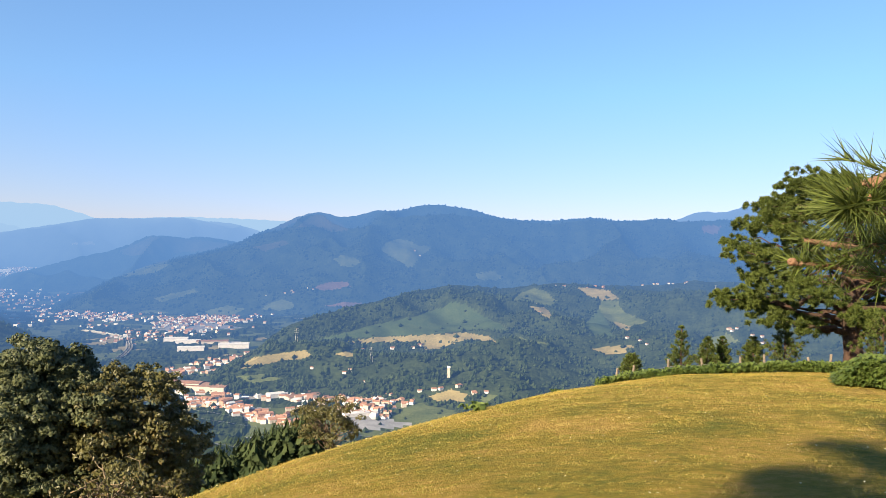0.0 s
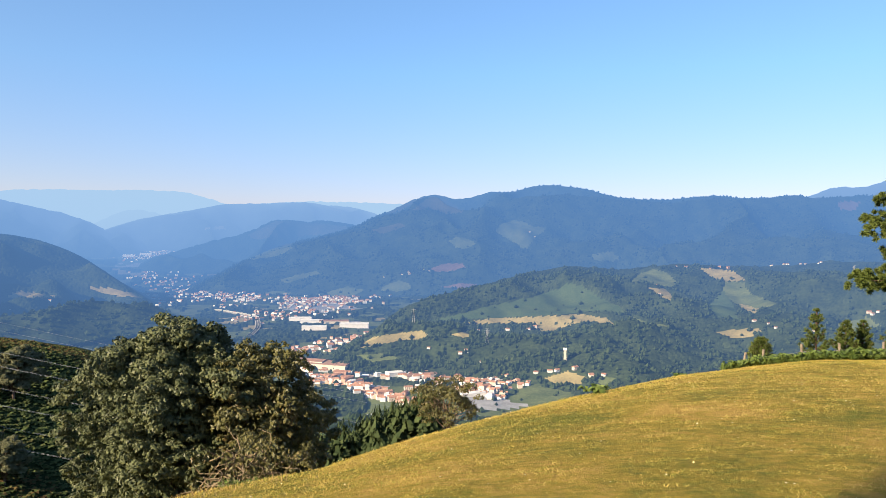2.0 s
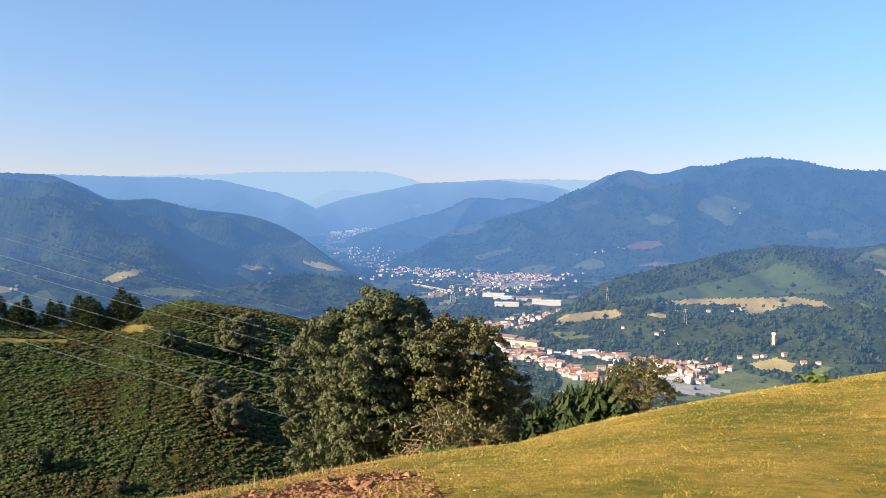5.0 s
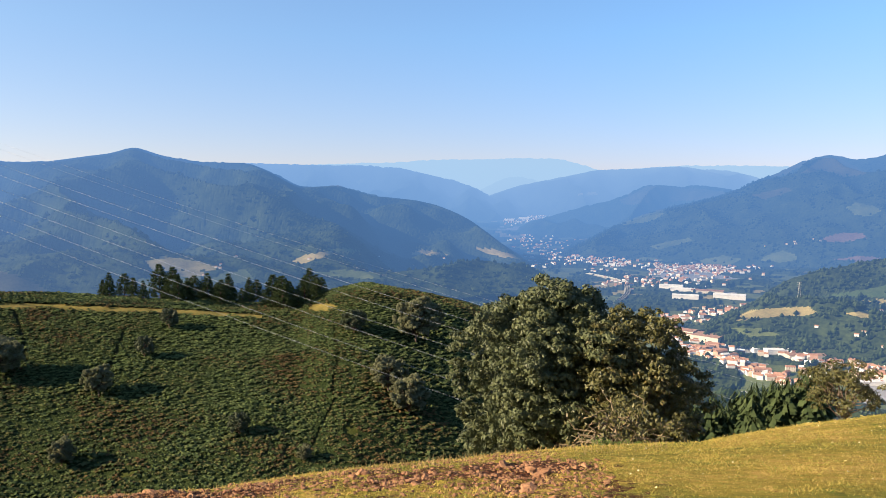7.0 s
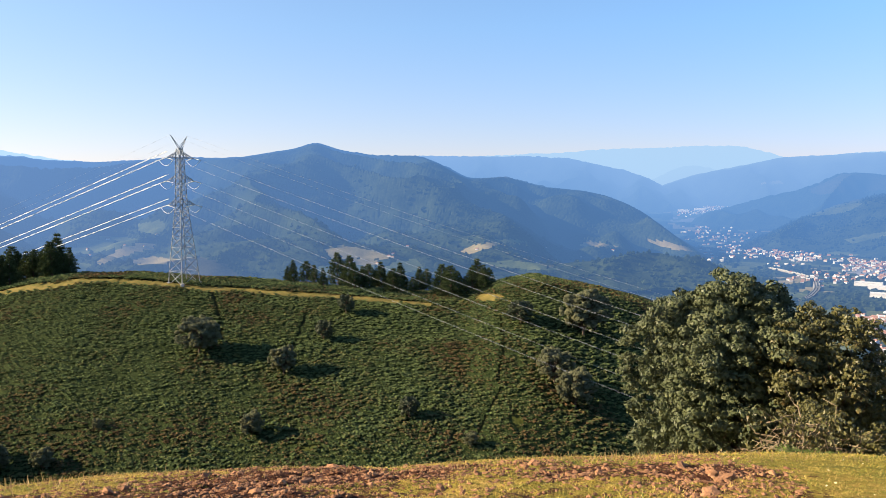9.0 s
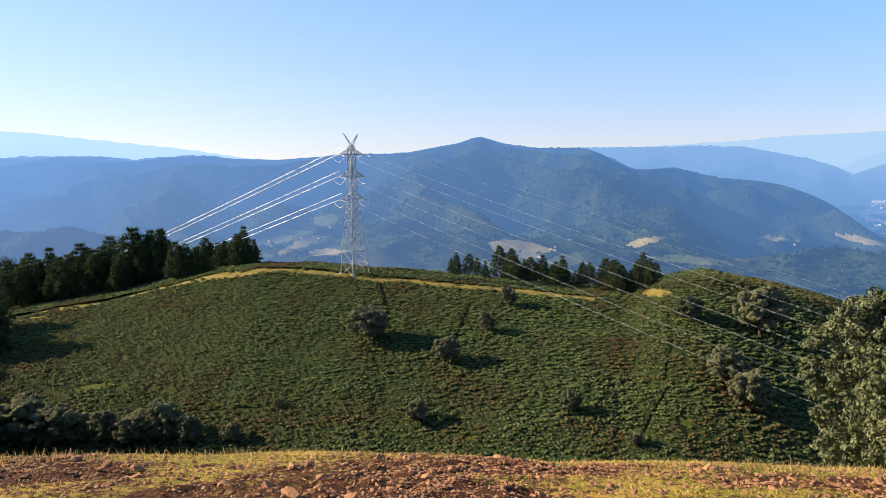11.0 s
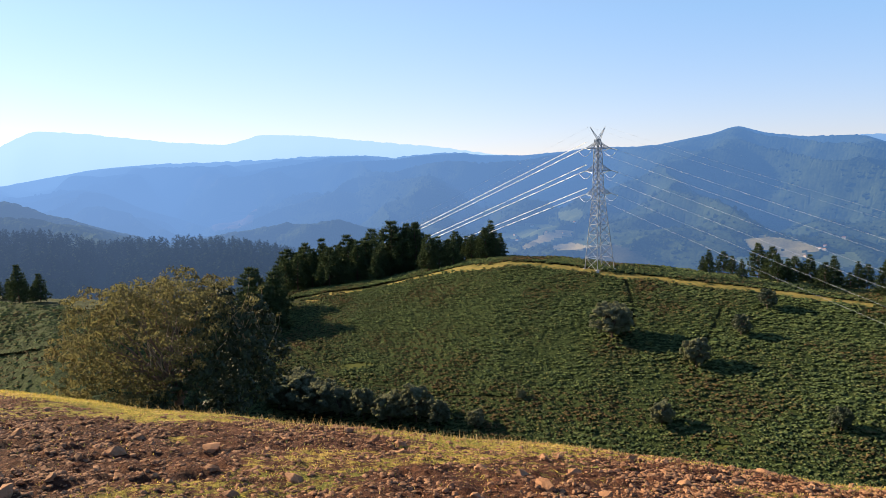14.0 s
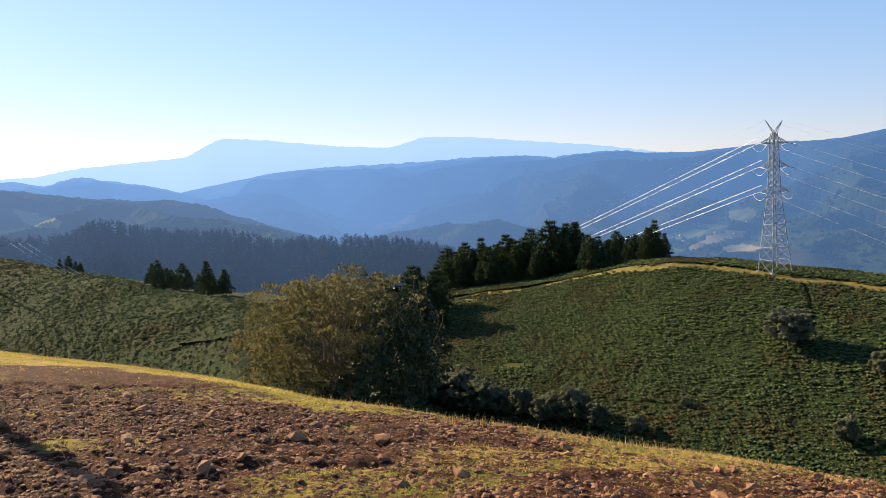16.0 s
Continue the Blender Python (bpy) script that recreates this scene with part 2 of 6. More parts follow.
# ---- the ground: the hilltop meadow, the fern hill opposite, and all below, one sheet ----
BROW = [(-180, -6), (-60, -7), (-40, -8), (-27, -7.9), (-17.5, -8.75), (-8.6, -10.4), (3.4, -13.4), (17.8, -17.3), (35, -19.2), (53, -20.4), (66, -19.7), (79, -18.8), (92, -16.9), (102, -14.9), (109, -12.8), (123, -9.3), (140, -7.5), (180, -6)]
CREST = [(20, -16), (28, -13), (32.7, -9.8), (34.8, -9.0), (37.3, -8.35), (39.6, -7.8), (42, -7.4), (44.8, -7.9), (47.5, -8.95), (50.2, -8.85), (54.3, -8.45), (58.4, -8.0), (62.5, -7.5), (67, -6.98), (71.3, -6.42), (75.2, -6.18), (77.7, -6.36), (80.7, -6.89), (84, -7.55), (87.9, -8.0), (91.6, -8.35), (98, -9.3), (103, -9.4), (108.4, -8.3), (112.3, -7.15), (115.9, -5.75), (119.4, -4.65), (121, -4.05), (122.6, -3.6), (130, -2.2), (150, -2)]
CREST_AT = [(20, 215), (28, 210), (38, 200), (44, 196), (50, 197), (58, 206), (68, 222), (76, 242), (84, 265), (92, 288), (97, 284), (101, 120), (104, 90), (108, 92), (115, 125), (125, 190), (150, 220)]
FOOT = [(20, -23), (45, -23), (65, -21.8), (80, -19.8), (95, -18.2), (105, -17), (115, -14.5), (125, -12), (150, -9)]


CLEARINGS = [(43.6, -17.6, 0.6, 0.8), (59.6, -19.2, 1.2, 0.3), (87.0, -13.6, 1.5, 0.3), (45.6, -8.5, 1.3, 0.38), (90.3, -8.6, 1.6, 0.15), (110.5, -10.35, 1.6, 0.12)]


def brow_height(az, r):
    m = -tan(table(az, BROW))
    a, r1 = m * m / (4 * EYE), 1.5 * (2 * EYE / m)
    return np.where(r < r1, -a * r * r, -a * r1 * r1 - 1.3 * m * (r - r1))


def fern_share(az, r):
    """How far up the fern slope a place is: 0 at its foot, 1 on its crest."""
    dc = table(az, CREST_AT)
    return (r - 0.6 * dc) / (0.4 * dc)


def fern_height(az, r):
    dc = table(az, CREST_AT)
    zc, zf = EYE + dc * tan(table(az, CREST)), EYE + 0.6 * dc * tan(table(az, FOOT))
    s = fern_share(az, r)
    up = zf + (zc - zf) * (0.7 * np.clip(s, 0, 1) + 0.3 * np.sin(np.clip(s, 0, 1) * math.pi / 2))
    over = zc - 0.0016 * (r - dc) ** 2
    over = np.where(r - dc > 80, zc - 0.0016 * 6400 - 0.32 * (r - dc - 80), over)
    z = np.where(s < 1, up, over) - 60 * np.clip(-s, 0, 2)
    return z - 200 * smooth(26, 14, az) - 100 * smooth(135, 160, az)


EARTH_EDGE = [(-180, 2.0), (0, 2.0), (12, 3.2), (20, 5.0), (30, 7.2), (45, 8.0), (70, 8.6), (90, 10.0), (105, 11.6), (115, 13.5), (125, 15), (150, 5), (180, 2.0)]


def earth_share(az, r):
    """How bare the ground is: the trodden track and patches of earth round it."""
    x, y = at(az, r)
    return (1 - smooth(-2.6, 1.6, r - table(az, EARTH_EDGE) + 3.8 * fbm(x * 0.5, y * 0.5, 4, 21))) * smooth(5, 25, az) * (1 - 0.45 * smooth(0.16, 0.44, fbm(x * 0.8, y * 0.8, 3, 25)))


def ground_height(az, r):
    x, y = at(az, r)
    z = np.maximum(np.maximum(brow_height(az, r), fern_height(az, r)), -262.0)
    rough = np.clip((r - 2) / 10, 0, 1)
    z = z + 0.035 * rough * fbm(x * 0.7, y * 0.7, 3, 3) + smooth(60, 120, r) * 0.5 * fbm(x * 0.08, y * 0.08, 3, 5)
    clods = 0.046 * fbm(x * 6, y * 6, 4, 7) * smooth(3.0, 4.0, r) * smooth(16, 11, r) * (0.35 + earth_share(az, r))
    return z + clods


def ground_at(az, r):
    return float(ground_height(np.array([float(az)]), np.array([float(r)]))[0])


def build_ground():
    azs = np.concatenate([np.arange(-180, -38, 4.0), np.arange(-38, 131, 0.36), np.arange(131.5, 180.1, 4.0)])
    azs[-1] = 180.0
    rs = np.concatenate([[0.0], np.geomspace(0.4, 3.6, 24), np.arange(3.63, 10.5, 0.045), np.geomspace(10.6, 30, 60), np.geomspace(31, 95, 40), np.linspace(97, 260, 90), np.geomspace(265, 4950, 50)])
    R, A = np.meshgrid(rs, azs, indexing="ij")
    X, Y = at(A, R)
    Z = ground_height(A, R)
    faces = grid_faces(len(rs), len(azs))
    s = fern_share(A, R)
    c = lambda q: q.ravel()[faces].mean(1)
    ra, sa, aa = c(R), c(s), c(A)
    xa, ya = c(X), c(Y)
    slots = np.where(ra < 38, 0, 1)
    on_hill = (aa > 26) & (aa < 135) & (ra > 45)
    wob = 0.03 * fbm(xa * 0.06, ya * 0.06, 2, 9)
    for fa, fe, w, h in CLEARINGS:
        ea = np.degrees(np.arctan2(c(Z) - EYE, ra))
        slots = np.where(on_hill & (((aa - fa) / w) ** 2 + ((ea - fe) / h) ** 2 < 0.9 + 0.25 * fbm(xa * 0.3, ya * 0.3, 2, 13)), 2 if fe > -9 else 4, slots)
    slots = np.where(on_hill & (aa > 50) & (aa < 94) & (np.abs(sa - 0.985 + wob) < 0.03), 2, slots)
    slots = np.where((ra > 45) & (ra > 1.15 * table(aa, CREST_AT)), 3, slots)
    slots = np.where((ra > 45) & (aa < 27), 3, slots)
    me = mesh_of("ground", np.stack([X, Y, Z], -1).reshape(-1, 3), faces[:, ::-1], (MEADOW, SHADED_FERN_GROUND, GRASS_TRACK, WOOD_FLOOR, GLADE), slots)
    earth = earth_share(A, R)
    att = me.attributes.new("earth", "FLOAT", "POINT")
    att.data.foreach_set("value", earth.astype(np.float32).ravel())
    return thing("ground", "dry grassy hilltop with red stony earth, falling to a fern-covered hill", "ground", kind="structure", mesh=me)


build_ground()

# ---- the distance: valley floor and mountain ranges, each one backdrop ----
def fields_on(az, el, slots, fields):
    """Give faces that lie in a field its cover: (bearing, depression, half width, half height, turn, slot), or (slot, corners)."""
    r2 = np.random.default_rng(len(fields))
    for row in fields:
        if len(row) == 2:
            slot, corners = row
        else:
            fa, fe, wa, we, turn, slot = row
            c, s = math.cos(radians(turn)), math.sin(radians(turn))
            corners = []
            for u, v in ((-1, -0.4), (-0.5, -1), (0.6, -0.9), (1, 0.1), (0.4, 0.9), (-0.7, 0.8)):
                u, v = wa * (u + 0.45 * r2.normal()), we * (v + 0.3 * r2.normal())
                corners.append((fa + u * c - v * s, fe + u * s * 0.4 + v * c))
        a2, e2 = az + 0.06 * fbm(az * 4, el * 6, 2, 33), el + 0.04 * fbm(az * 4, el * 6, 2, 35)
        inside = np.zeros(len(az), bool)
        for (x0, y0), (x1, y1) in zip(corners, corners[1:] + corners[:1]):
            cross = (y0 > e2) != (y1 > e2)
            inside ^= cross & (a2 < (x1 - x0) * (e2 - y0) / (y1 - y0 + 1e-9) + x0)
        slots = np.where(inside, slot, slots)
    return slots


SURFACES = {}
OPEN = {}
BACK = (WOODS, PASTURE, HAY, BARE, HEATH, PLANTED, PAVED)


def relief(x, y, size, k):
    """Spurs and gullies."""
    return 1 - 2 * np.abs(fbm(x / size, y / size, 4, k))


def backdrop(name, label, crest, crest_at, foot, foot_at, rows, spurs, spur_size, seed, bulge=1.0, fields=(), heath=9.0, trees=4.0, step=0.12):
    rows = int(rows * 1.4)
    azs = np.arange(crest[0][0], crest[-1][0] + 0.001, step)
    s = np.concatenate([np.linspace(0, 1, rows) ** 1.35, [1.03, 1.12]])
    S, A = np.meshgrid(s, azs, indexing="ij")
    dc, df = table(A, crest_at), table(A, foot_at)
    zc, zf = EYE + dc * tan(table(A, crest)), EYE + df * tan(table(A, foot))
    R = df + (dc - df) * S
    X, Y = at(A, R)
    up = np.clip(S, 0, 1)
    Z = zf + (zc - zf) * up ** bulge
    mid = np.clip(4 * up * (1 - up), 0, 1) ** 0.7
    Z = Z + mid * spurs * (relief(X, Y, spur_size, seed) - 0.45)
    Z = np.minimum(Z, EYE + R * tan(table(A, crest) - 0.5 * (1 - up)))
    Z = np.where(S > 1, zc - (zc - zf) * (S - 1) * 1.2, Z)
    Z = np.where(S == 1, zc + 6 * fbm(X / 25, Y / 25, 3, seed + 9), Z)
    E = np.degrees(np.arctan2(Z - EYE, R))
    faces = grid_faces(len(s), len(azs))
    c = lambda q: q.ravel()[faces].mean(1)
    xa, ya = c(X), c(Y)
    slots = np.zeros(len(faces), int)
    slots = np.where((c(S) + 0.12 * fbm(xa / 150, ya / 150, 3, seed + 3) > heath), 4, slots)
    slots = fields_on(c(A), c(E), slots, fields)
    wooded = np.ones(A.size)
    open_faces = faces[slots > 0]
    wooded[open_faces.ravel()] = 0
    Z = Z + trees * wooded.reshape(A.shape) * domes(X / 9.0, Y / 9.0, seed) * np.minimum(1, 3 * up + 0.2)
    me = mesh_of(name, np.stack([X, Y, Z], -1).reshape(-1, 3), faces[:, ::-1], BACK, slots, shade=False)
    SURFACES[name] = (azs, E, R, Z)
    OPEN[name] = wooded.reshape(A.shape) < 0.5
    return thing(name, label, "mountain", kind="structure", mesh=me)


# open land on the slopes: outlines as (bearing, elevation)
MAIN_PASTURE = [
    [(4.76, -0.18), (4.14, 0.45), (3.31, 0.65), (2.49, 0.56), (1.88, 0.18), (0.86, 0.17), (1.06, -0.21), (1.67, -0.49), (1.87, -0.91), (2.28, -1.46), (2.61, -1.58), (3.1, -1.03), (3.72, -0.82)],
    [(-2.54, -1.87), (-3.9, -1.66), (-4.68, -2.15), (-4.1, -2.35), (-2.54, -2.28)],
    [(21.03, -3.87), (19.74, -3.5), (18.23, -3.18), (18.02, -3.4), (19.31, -3.77), (20.39, -4.1)],
    [(24.6, -2.54), (22.7, -1.89), (20.14, -1.19), (19.97, -1.49), (21, -2.03), (22.7, -2.31)],
    [(17.61, -4.82), (15.88, -4.41), (14.58, -4.63), (15.45, -5.05), (16.96, -5.17)],
]
MAIN_HAY = [
    [(8.22, -0.88), (7.5, -0.59), (6.65, -0.81), (6.15, -1.15), (6.86, -1.49), (7.71, -1.44)],
    [(13.46, -4.68), (13.07, -4.29), (11.99, -3.96), (11.26, -4.17), (11.05, -4.6), (12, -4.77)],
    [(22.74, -4.87), (21.03, -4.64), (19.97, -4.83), (21.04, -5.2), (22.32, -5.22)],
    [(3.1, -0.82), (1.87, -0.74), (2.28, -1.33), (2.61, -1.46)],
]
MAIN_BARE = [
    [(9.72, -3.06), (8.35, -2.59), (7.2, -2.64), (6.95, -2.94), (8.14, -3.23), (9.2, -3.28)],
    [(-18.92, 1.87), (-20.29, 1.88), (-20.07, 1.27), (-19.12, 1.39)],
    [(8.99, -4.47), (7.29, -4.13), (6.02, -4.21), (7.29, -4.56)],
]
MAIN_HEATH = [
    [(11.11, 1.36), (9.61, 2.5), (8.55, 2.27), (7.07, 1.32), (8.55, 1.08), (9.62, 1.52)],
    [(14.12, -0.12), (11.97, 0.43), (11.54, 0.17), (13.26, -0.42)],
]
ROUND_HEATH = [
    [(23.31, -0.47), (21.18, 0.58), (18.41, 0.39), (15.41, 0.11), (16.71, -0.4), (20.13, -0.63), (22.68, -0.82)],
]
RANGE_HAY = [
    [(26.23, -0.03), (24.98, 0.17), (24.77, -0.04), (25.81, -0.16)],
]
RANGE_HEATH = [
    [(17.76, 1.62), (16.04, 1.61), (15.32, 1.27), (16.69, 1.23)],
]
LEFT_PASTURE = [
    [(37.22, -0.5), (36.47, -0.19), (35.66, -0.56), (35.86, -1.2), (36.68, -1.07)],
    [(42.98, 1), (42.13, 1.27), (41.9, 0.93), (42.82, 0.74)],
]
CONE_HAY = [
    [(38.66, -4.42), (38.04, -4.21), (36.01, -4.57), (36.2, -4.72), (38.05, -4.53)],
    [(33.87, -4.08), (32.94, -4.15), (30.98, -4.62), (30.51, -4.93), (32.17, -4.75), (33.34, -4.42)],
    [(58.07, -4.75), (56.73, -4.47), (55.9, -4.57), (54.25, -4.96), (52.95, -5.38), (53.44, -5.55), (55.9, -5.41), (57.57, -5.39)],
    [(47.83, -5.05), (46.96, -4.57), (44.91, -4.24), (44.47, -4.4), (45.64, -4.8), (47.14, -5.25)],
    [(38.79, -4.39), (37.31, -4.49), (37.31, -4.67), (38.62, -4.62)],
    [(73.87, -5.01), (72.12, -4.09), (70.39, -3.84), (69.89, -4.24), (71.27, -4.46), (73.01, -5.04), (73.88, -5.36)],
]
CONE_HAY_LOW = [
    [(72.15, -5.07), (70.42, -4.83), (68.62, -5.14), (69.58, -5.46), (71.3, -5.4)],
    [(36.4, -8.46), (34.96, -8.15), (33.8, -8.02), (32.75, -8.11), (33.03, -8.46), (34.59, -8.7), (35.73, -8.7)],
    [(56.74, -5.61), (54.67, -5.42), (53.85, -5.8), (55.08, -6.05)],
]
CONE_PASTURE = [
    [(58.63, -6.02), (55.91, -5.75), (54.26, -6.01), (55.09, -6.68), (58.22, -6.7)],
    [(53.93, -6.3), (52.63, -5.72), (51.23, -5.55), (50.55, -6.21), (52.23, -6.71), (53.45, -6.76)],
    [(46.19, -5.89), (44.16, -5.7), (42.01, -5.9), (40.19, -6.47), (42.71, -6.38), (45.26, -6.15)],
    [(76.05, -4.33), (74.67, -3.66), (72.95, -3.25), (71.16, -3.56), (71.69, -4.01), (73.84, -4.41), (75.55, -4.65)],
    [(75.78, -4.94), (74.21, -5.22), (74.75, -5.88), (76.1, -5.61)],
    [(71.21, -2.53), (69.48, -2.28), (69.21, -3.19), (71.02, -3.22)],
    [(45.41, -4.11), (43.45, -4.1), (42.72, -4.32), (45.42, -4.48)],
]
CONE_HEATH = [
    [(69.66, -5.15), (66.97, -5.05), (65.17, -5.66), (64.33, -6.62), (67.88, -6.45), (69.59, -5.84)],
    [(98.76, 0.34), (97.53, 1.13), (95.73, 1.27), (96.21, 0.27), (98.01, 0.09)],
    [(97.38, -2.71), (95.76, -1.85), (93.96, -2.01), (94.42, -2.72), (96.45, -2.97)],
    [(45.46, -5.85), (43.49, -5.72), (40.7, -6.12), (41.13, -6.36), (45.47, -6.15)],
]
CONE_BARE = [
    [(96.02, -1.11), (93.99, -0.81), (93.73, -1.64), (95.54, -1.73)],
    [(95.6, -1.26), (93.71, -1.07), (93.68, -1.73), (95.46, -1.76)],
    [(97.14, -2.06), (93.94, -1.95), (94.17, -2.86), (96.88, -3.01)],
]
PLANTATION = [
    [(-0.77, -4.03), (0.03, -4.5), (1.86, -5.15), (5.6, -5.99), (7.29, -6.43), (9.86, -7.04), (5.6, -6.79), (1.45, -6.56), (-2.17, -6.19), (-3.74, -6.07), (-5.09, -6.35), (-4.51, -5.72), (-2.95, -4.94), (-1.77, -4.22)],
    [(-10.78, -5.52), (-11.81, -4.32), (-12.51, -5.45), (-12.93, -6.42), (-11.48, -6.3)],
]
HILL_HAY = [
    [(7.51, -7.15), (4.76, -6.78), (1.45, -6.6), (-1.78, -6.36), (-3.55, -6.56), (-4.21, -7.07), (-2.57, -7.04), (1.44, -7.06), (5.6, -7.17)],
    [(1.85, -7.07), (-1.19, -7.12), (-0.18, -7.6), (1.11, -7.76)],
    [(-6.7, -4.3), (-7.7, -4.31), (-8.33, -4.81), (-8.15, -5.21), (-7.34, -4.8)],
    [(-10.14, -2.77), (-11.44, -2.83), (-12.47, -2.96), (-13.22, -3.52), (-12.14, -3.78), (-11.1, -3.49)],
    [(-12.84, -5.21), (-14.25, -5.56), (-13.86, -5.99), (-13.12, -5.65)],
    [(-11.08, -7.28), (-13.54, -6.95), (-14.61, -6.93), (-13.55, -7.63), (-12.19, -7.64)],
]
HILL_HAY_LOW = [
    [(14.92, -8.74), (14.18, -8.27), (12.01, -7.9), (10.29, -7.72), (9.52, -8.31), (11.58, -8.53), (13.75, -8.79)],
    [(8.23, -8.09), (6.57, -7.69), (6.79, -8.29)],
    [(15.23, -9.11), (14.35, -8.68), (13.14, -8.05), (10.67, -7.89), (9.71, -8.35), (11.9, -8.57), (13.94, -8.94)],
    [(0.94, -11.16), (-0.86, -10.59), (-2.25, -11.03), (-1.82, -11.49), (-0.02, -11.6)],
    [(3.41, -12.82), (1.48, -12.24), (-0.46, -12.17), (0.4, -12.72)],
]
HILL_PASTURE = [
    [(-5.38, -3.92), (-6.01, -3.27), (-7.13, -2.93), (-7.87, -3.12), (-8.68, -3.86), (-8.25, -4.26), (-6.77, -4.02)],
    [(-11.9, -3.74), (-13.16, -3.71), (-13.51, -4.46), (-14.51, -4.8), (-15.39, -5.17), (-14.19, -5.6), (-13.7, -6), (-12.85, -5.43), (-12.16, -4.89), (-11.81, -4.32)],
    [(-5.4, -6.38), (-6.42, -6.74), (-8.17, -7.03), (-7.17, -7.11), (-6.05, -6.88)],
    [(3.91, -13.43), (2.55, -12.53), (0.41, -12.1), (-0.98, -12.49), (-0.04, -13.41), (1.67, -13.83)],
    [(-2.07, -10.66), (-4.39, -10.97), (-3.46, -11.58)],
    [(-19.03, -6.32), (-20.92, -5.74), (-21.75, -6.49), (-19.42, -6.86)],
    [(15.94, -9.57), (13.12, -9.41), (11.89, -9.84), (14.33, -10.11)],
]
RIDGE_GLADE = [
    [(121.76, 0.07), (121.07, -0.34), (118.77, -1.04), (118.95, -1.64), (120.5, -1.5), (121.12, -1.01)],
]


backdrop("backdrop_plateau", "pale blue plateau on the horizon behind haze", [(8, 1.75), (11.32, 1.83), (12.82, 1.89), (15.83, 2), (18.83, 2.01), (21.81, 1.86), (24.33, 1.61), (25.16, 1.91), (26.4, 2.28), (27.62, 2.62), (28.84, 2.65), (30.84, 2.68), (33.96, 2.58), (36.6, 2.6), (39.5, 2.41), (45.23, 2.22), (51, 2.1), (58, 2)], [(8, 4960), (58, 4960)], [(8, -2), (58, -2)], [(8, 4900), (58, 4900)], 16, 30, 500, 41, trees=0)
backdrop("backdrop_mesa", "pale blue cliffed mountain chain behind haze", [(74, 1.7), (77.7, 2.26), (80, 2.64), (89.7, 3.74), (93.1, 3.89), (95.7, 3.19), (99.5, 3.42), (104.5, 3.99), (107.6, 4.25), (108.2, 4.2), (110.5, 2.95), (117.8, 2.35), (120.3, 1.85), (122.2, 1.8), (140, 1.5)], [(74, 4940), (140, 4940)], [(74, -1), (140, -1)], [(74, 4750), (140, 4750)], 26, 60, 420, 43, trees=0)
backdrop("backdrop_haze_hill", "faint blue hill deep in the valley", [(28, -1), (28.07, 0.28), (29.27, 1.03), (30.86, 1.37), (32.45, 0.92), (33.23, 0.47), (36, -0.8)], [(28, 4850), (36, 4850)], [(28, -2), (36, -2)], [(28, 4760), (36, 4760)], 14, 30, 300, 42, trees=0)
backdrop("backdrop_left_range", "blue wooded range beside the valley", [(29, -2.5), (31.71, -1.43), (32.86, -0.18), (33.43, 0.19), (34.38, 0.6), (35.51, 0.97), (36.99, 1.32), (38.44, 1.64), (40.04, 2.01), (40.91, 1.97), (42.61, 2.14), (45.23, 2.11), (50.8, 2.23), (58, 1.9)], [(29, 4500), (58, 4500)], [(29, -2.6), (58, -2)], [(29, 4100), (58, 4100)], 40, 110, 420, 45, fields=[(1, p) for p in LEFT_PASTURE], trees=4)
backdrop("backdrop_right_range", "blue wooded range closing the valley", [(11, 0.3), (13.26, 0.87), (14.11, 1.26), (15.83, 1.66), (17.54, 1.71), (18.83, 1.97), (22.65, 1.82), (25.16, 1.74), (26.82, 1.32), (28.87, 0.99), (30.88, 0.54), (32.86, -0.1), (36, -1.5)], [(11, 4600), (36, 4600)], [(11, -2), (36, -2)], [(11, 4200), (36, 4200)], 40, 100, 420, 47, heath=0.93, fields=[(2, p) for p in RANGE_HAY] + [(4, p) for p in RANGE_HEATH], trees=4)
backdrop("backdrop_far_peak", "grey-blue bare peak behind the main ridge", [(-40, 3.5), (-28.3, 4.1), (-24.82, 4.03), (-22.66, 3.59), (-20.81, 2.88), (-20.24, 2.81), (-18.9, 2.93), (-17.16, 2.28), (-16.57, 1.99), (-14, 1.5)], [(-40, 4500), (-14, 4500)], [(-40, 0), (-14, 0)], [(-40, 4200), (-14, 4200)], 20, 60, 300, 49, heath=0.1, trees=0)
MAIN_CREST = [(-40, 2), (-24.9, 2.1), (-20.44, 2.28), (-17.36, 2.16), (-16.96, 2.32), (-15.78, 2.36), (-15.38, 2.23), (-13.36, 2.18), (-11.09, 2.38), (-9.22, 2.24), (-8.18, 2.11), (-6.34, 2.15), (-4.45, 2.31), (-3.68, 2.49), (-2.51, 2.84), (-0.93, 3.12), (0.67, 3.28), (2.09, 3.18), (3.11, 2.79), (3.94, 2.68), (4.97, 2.82), (5.6, 2.7), (6.65, 2.29), (7.7, 2.26), (8.76, 2.49), (9.61, 2.63), (11.11, 2.13), (12.61, 1.37), (14.12, 0.74), (14.98, 0.28), (16.7, -0.31), (18.43, -0.73), (21, -1.35), (23.55, -2.39), (25.24, -3.29), (27.74, -4.42)]
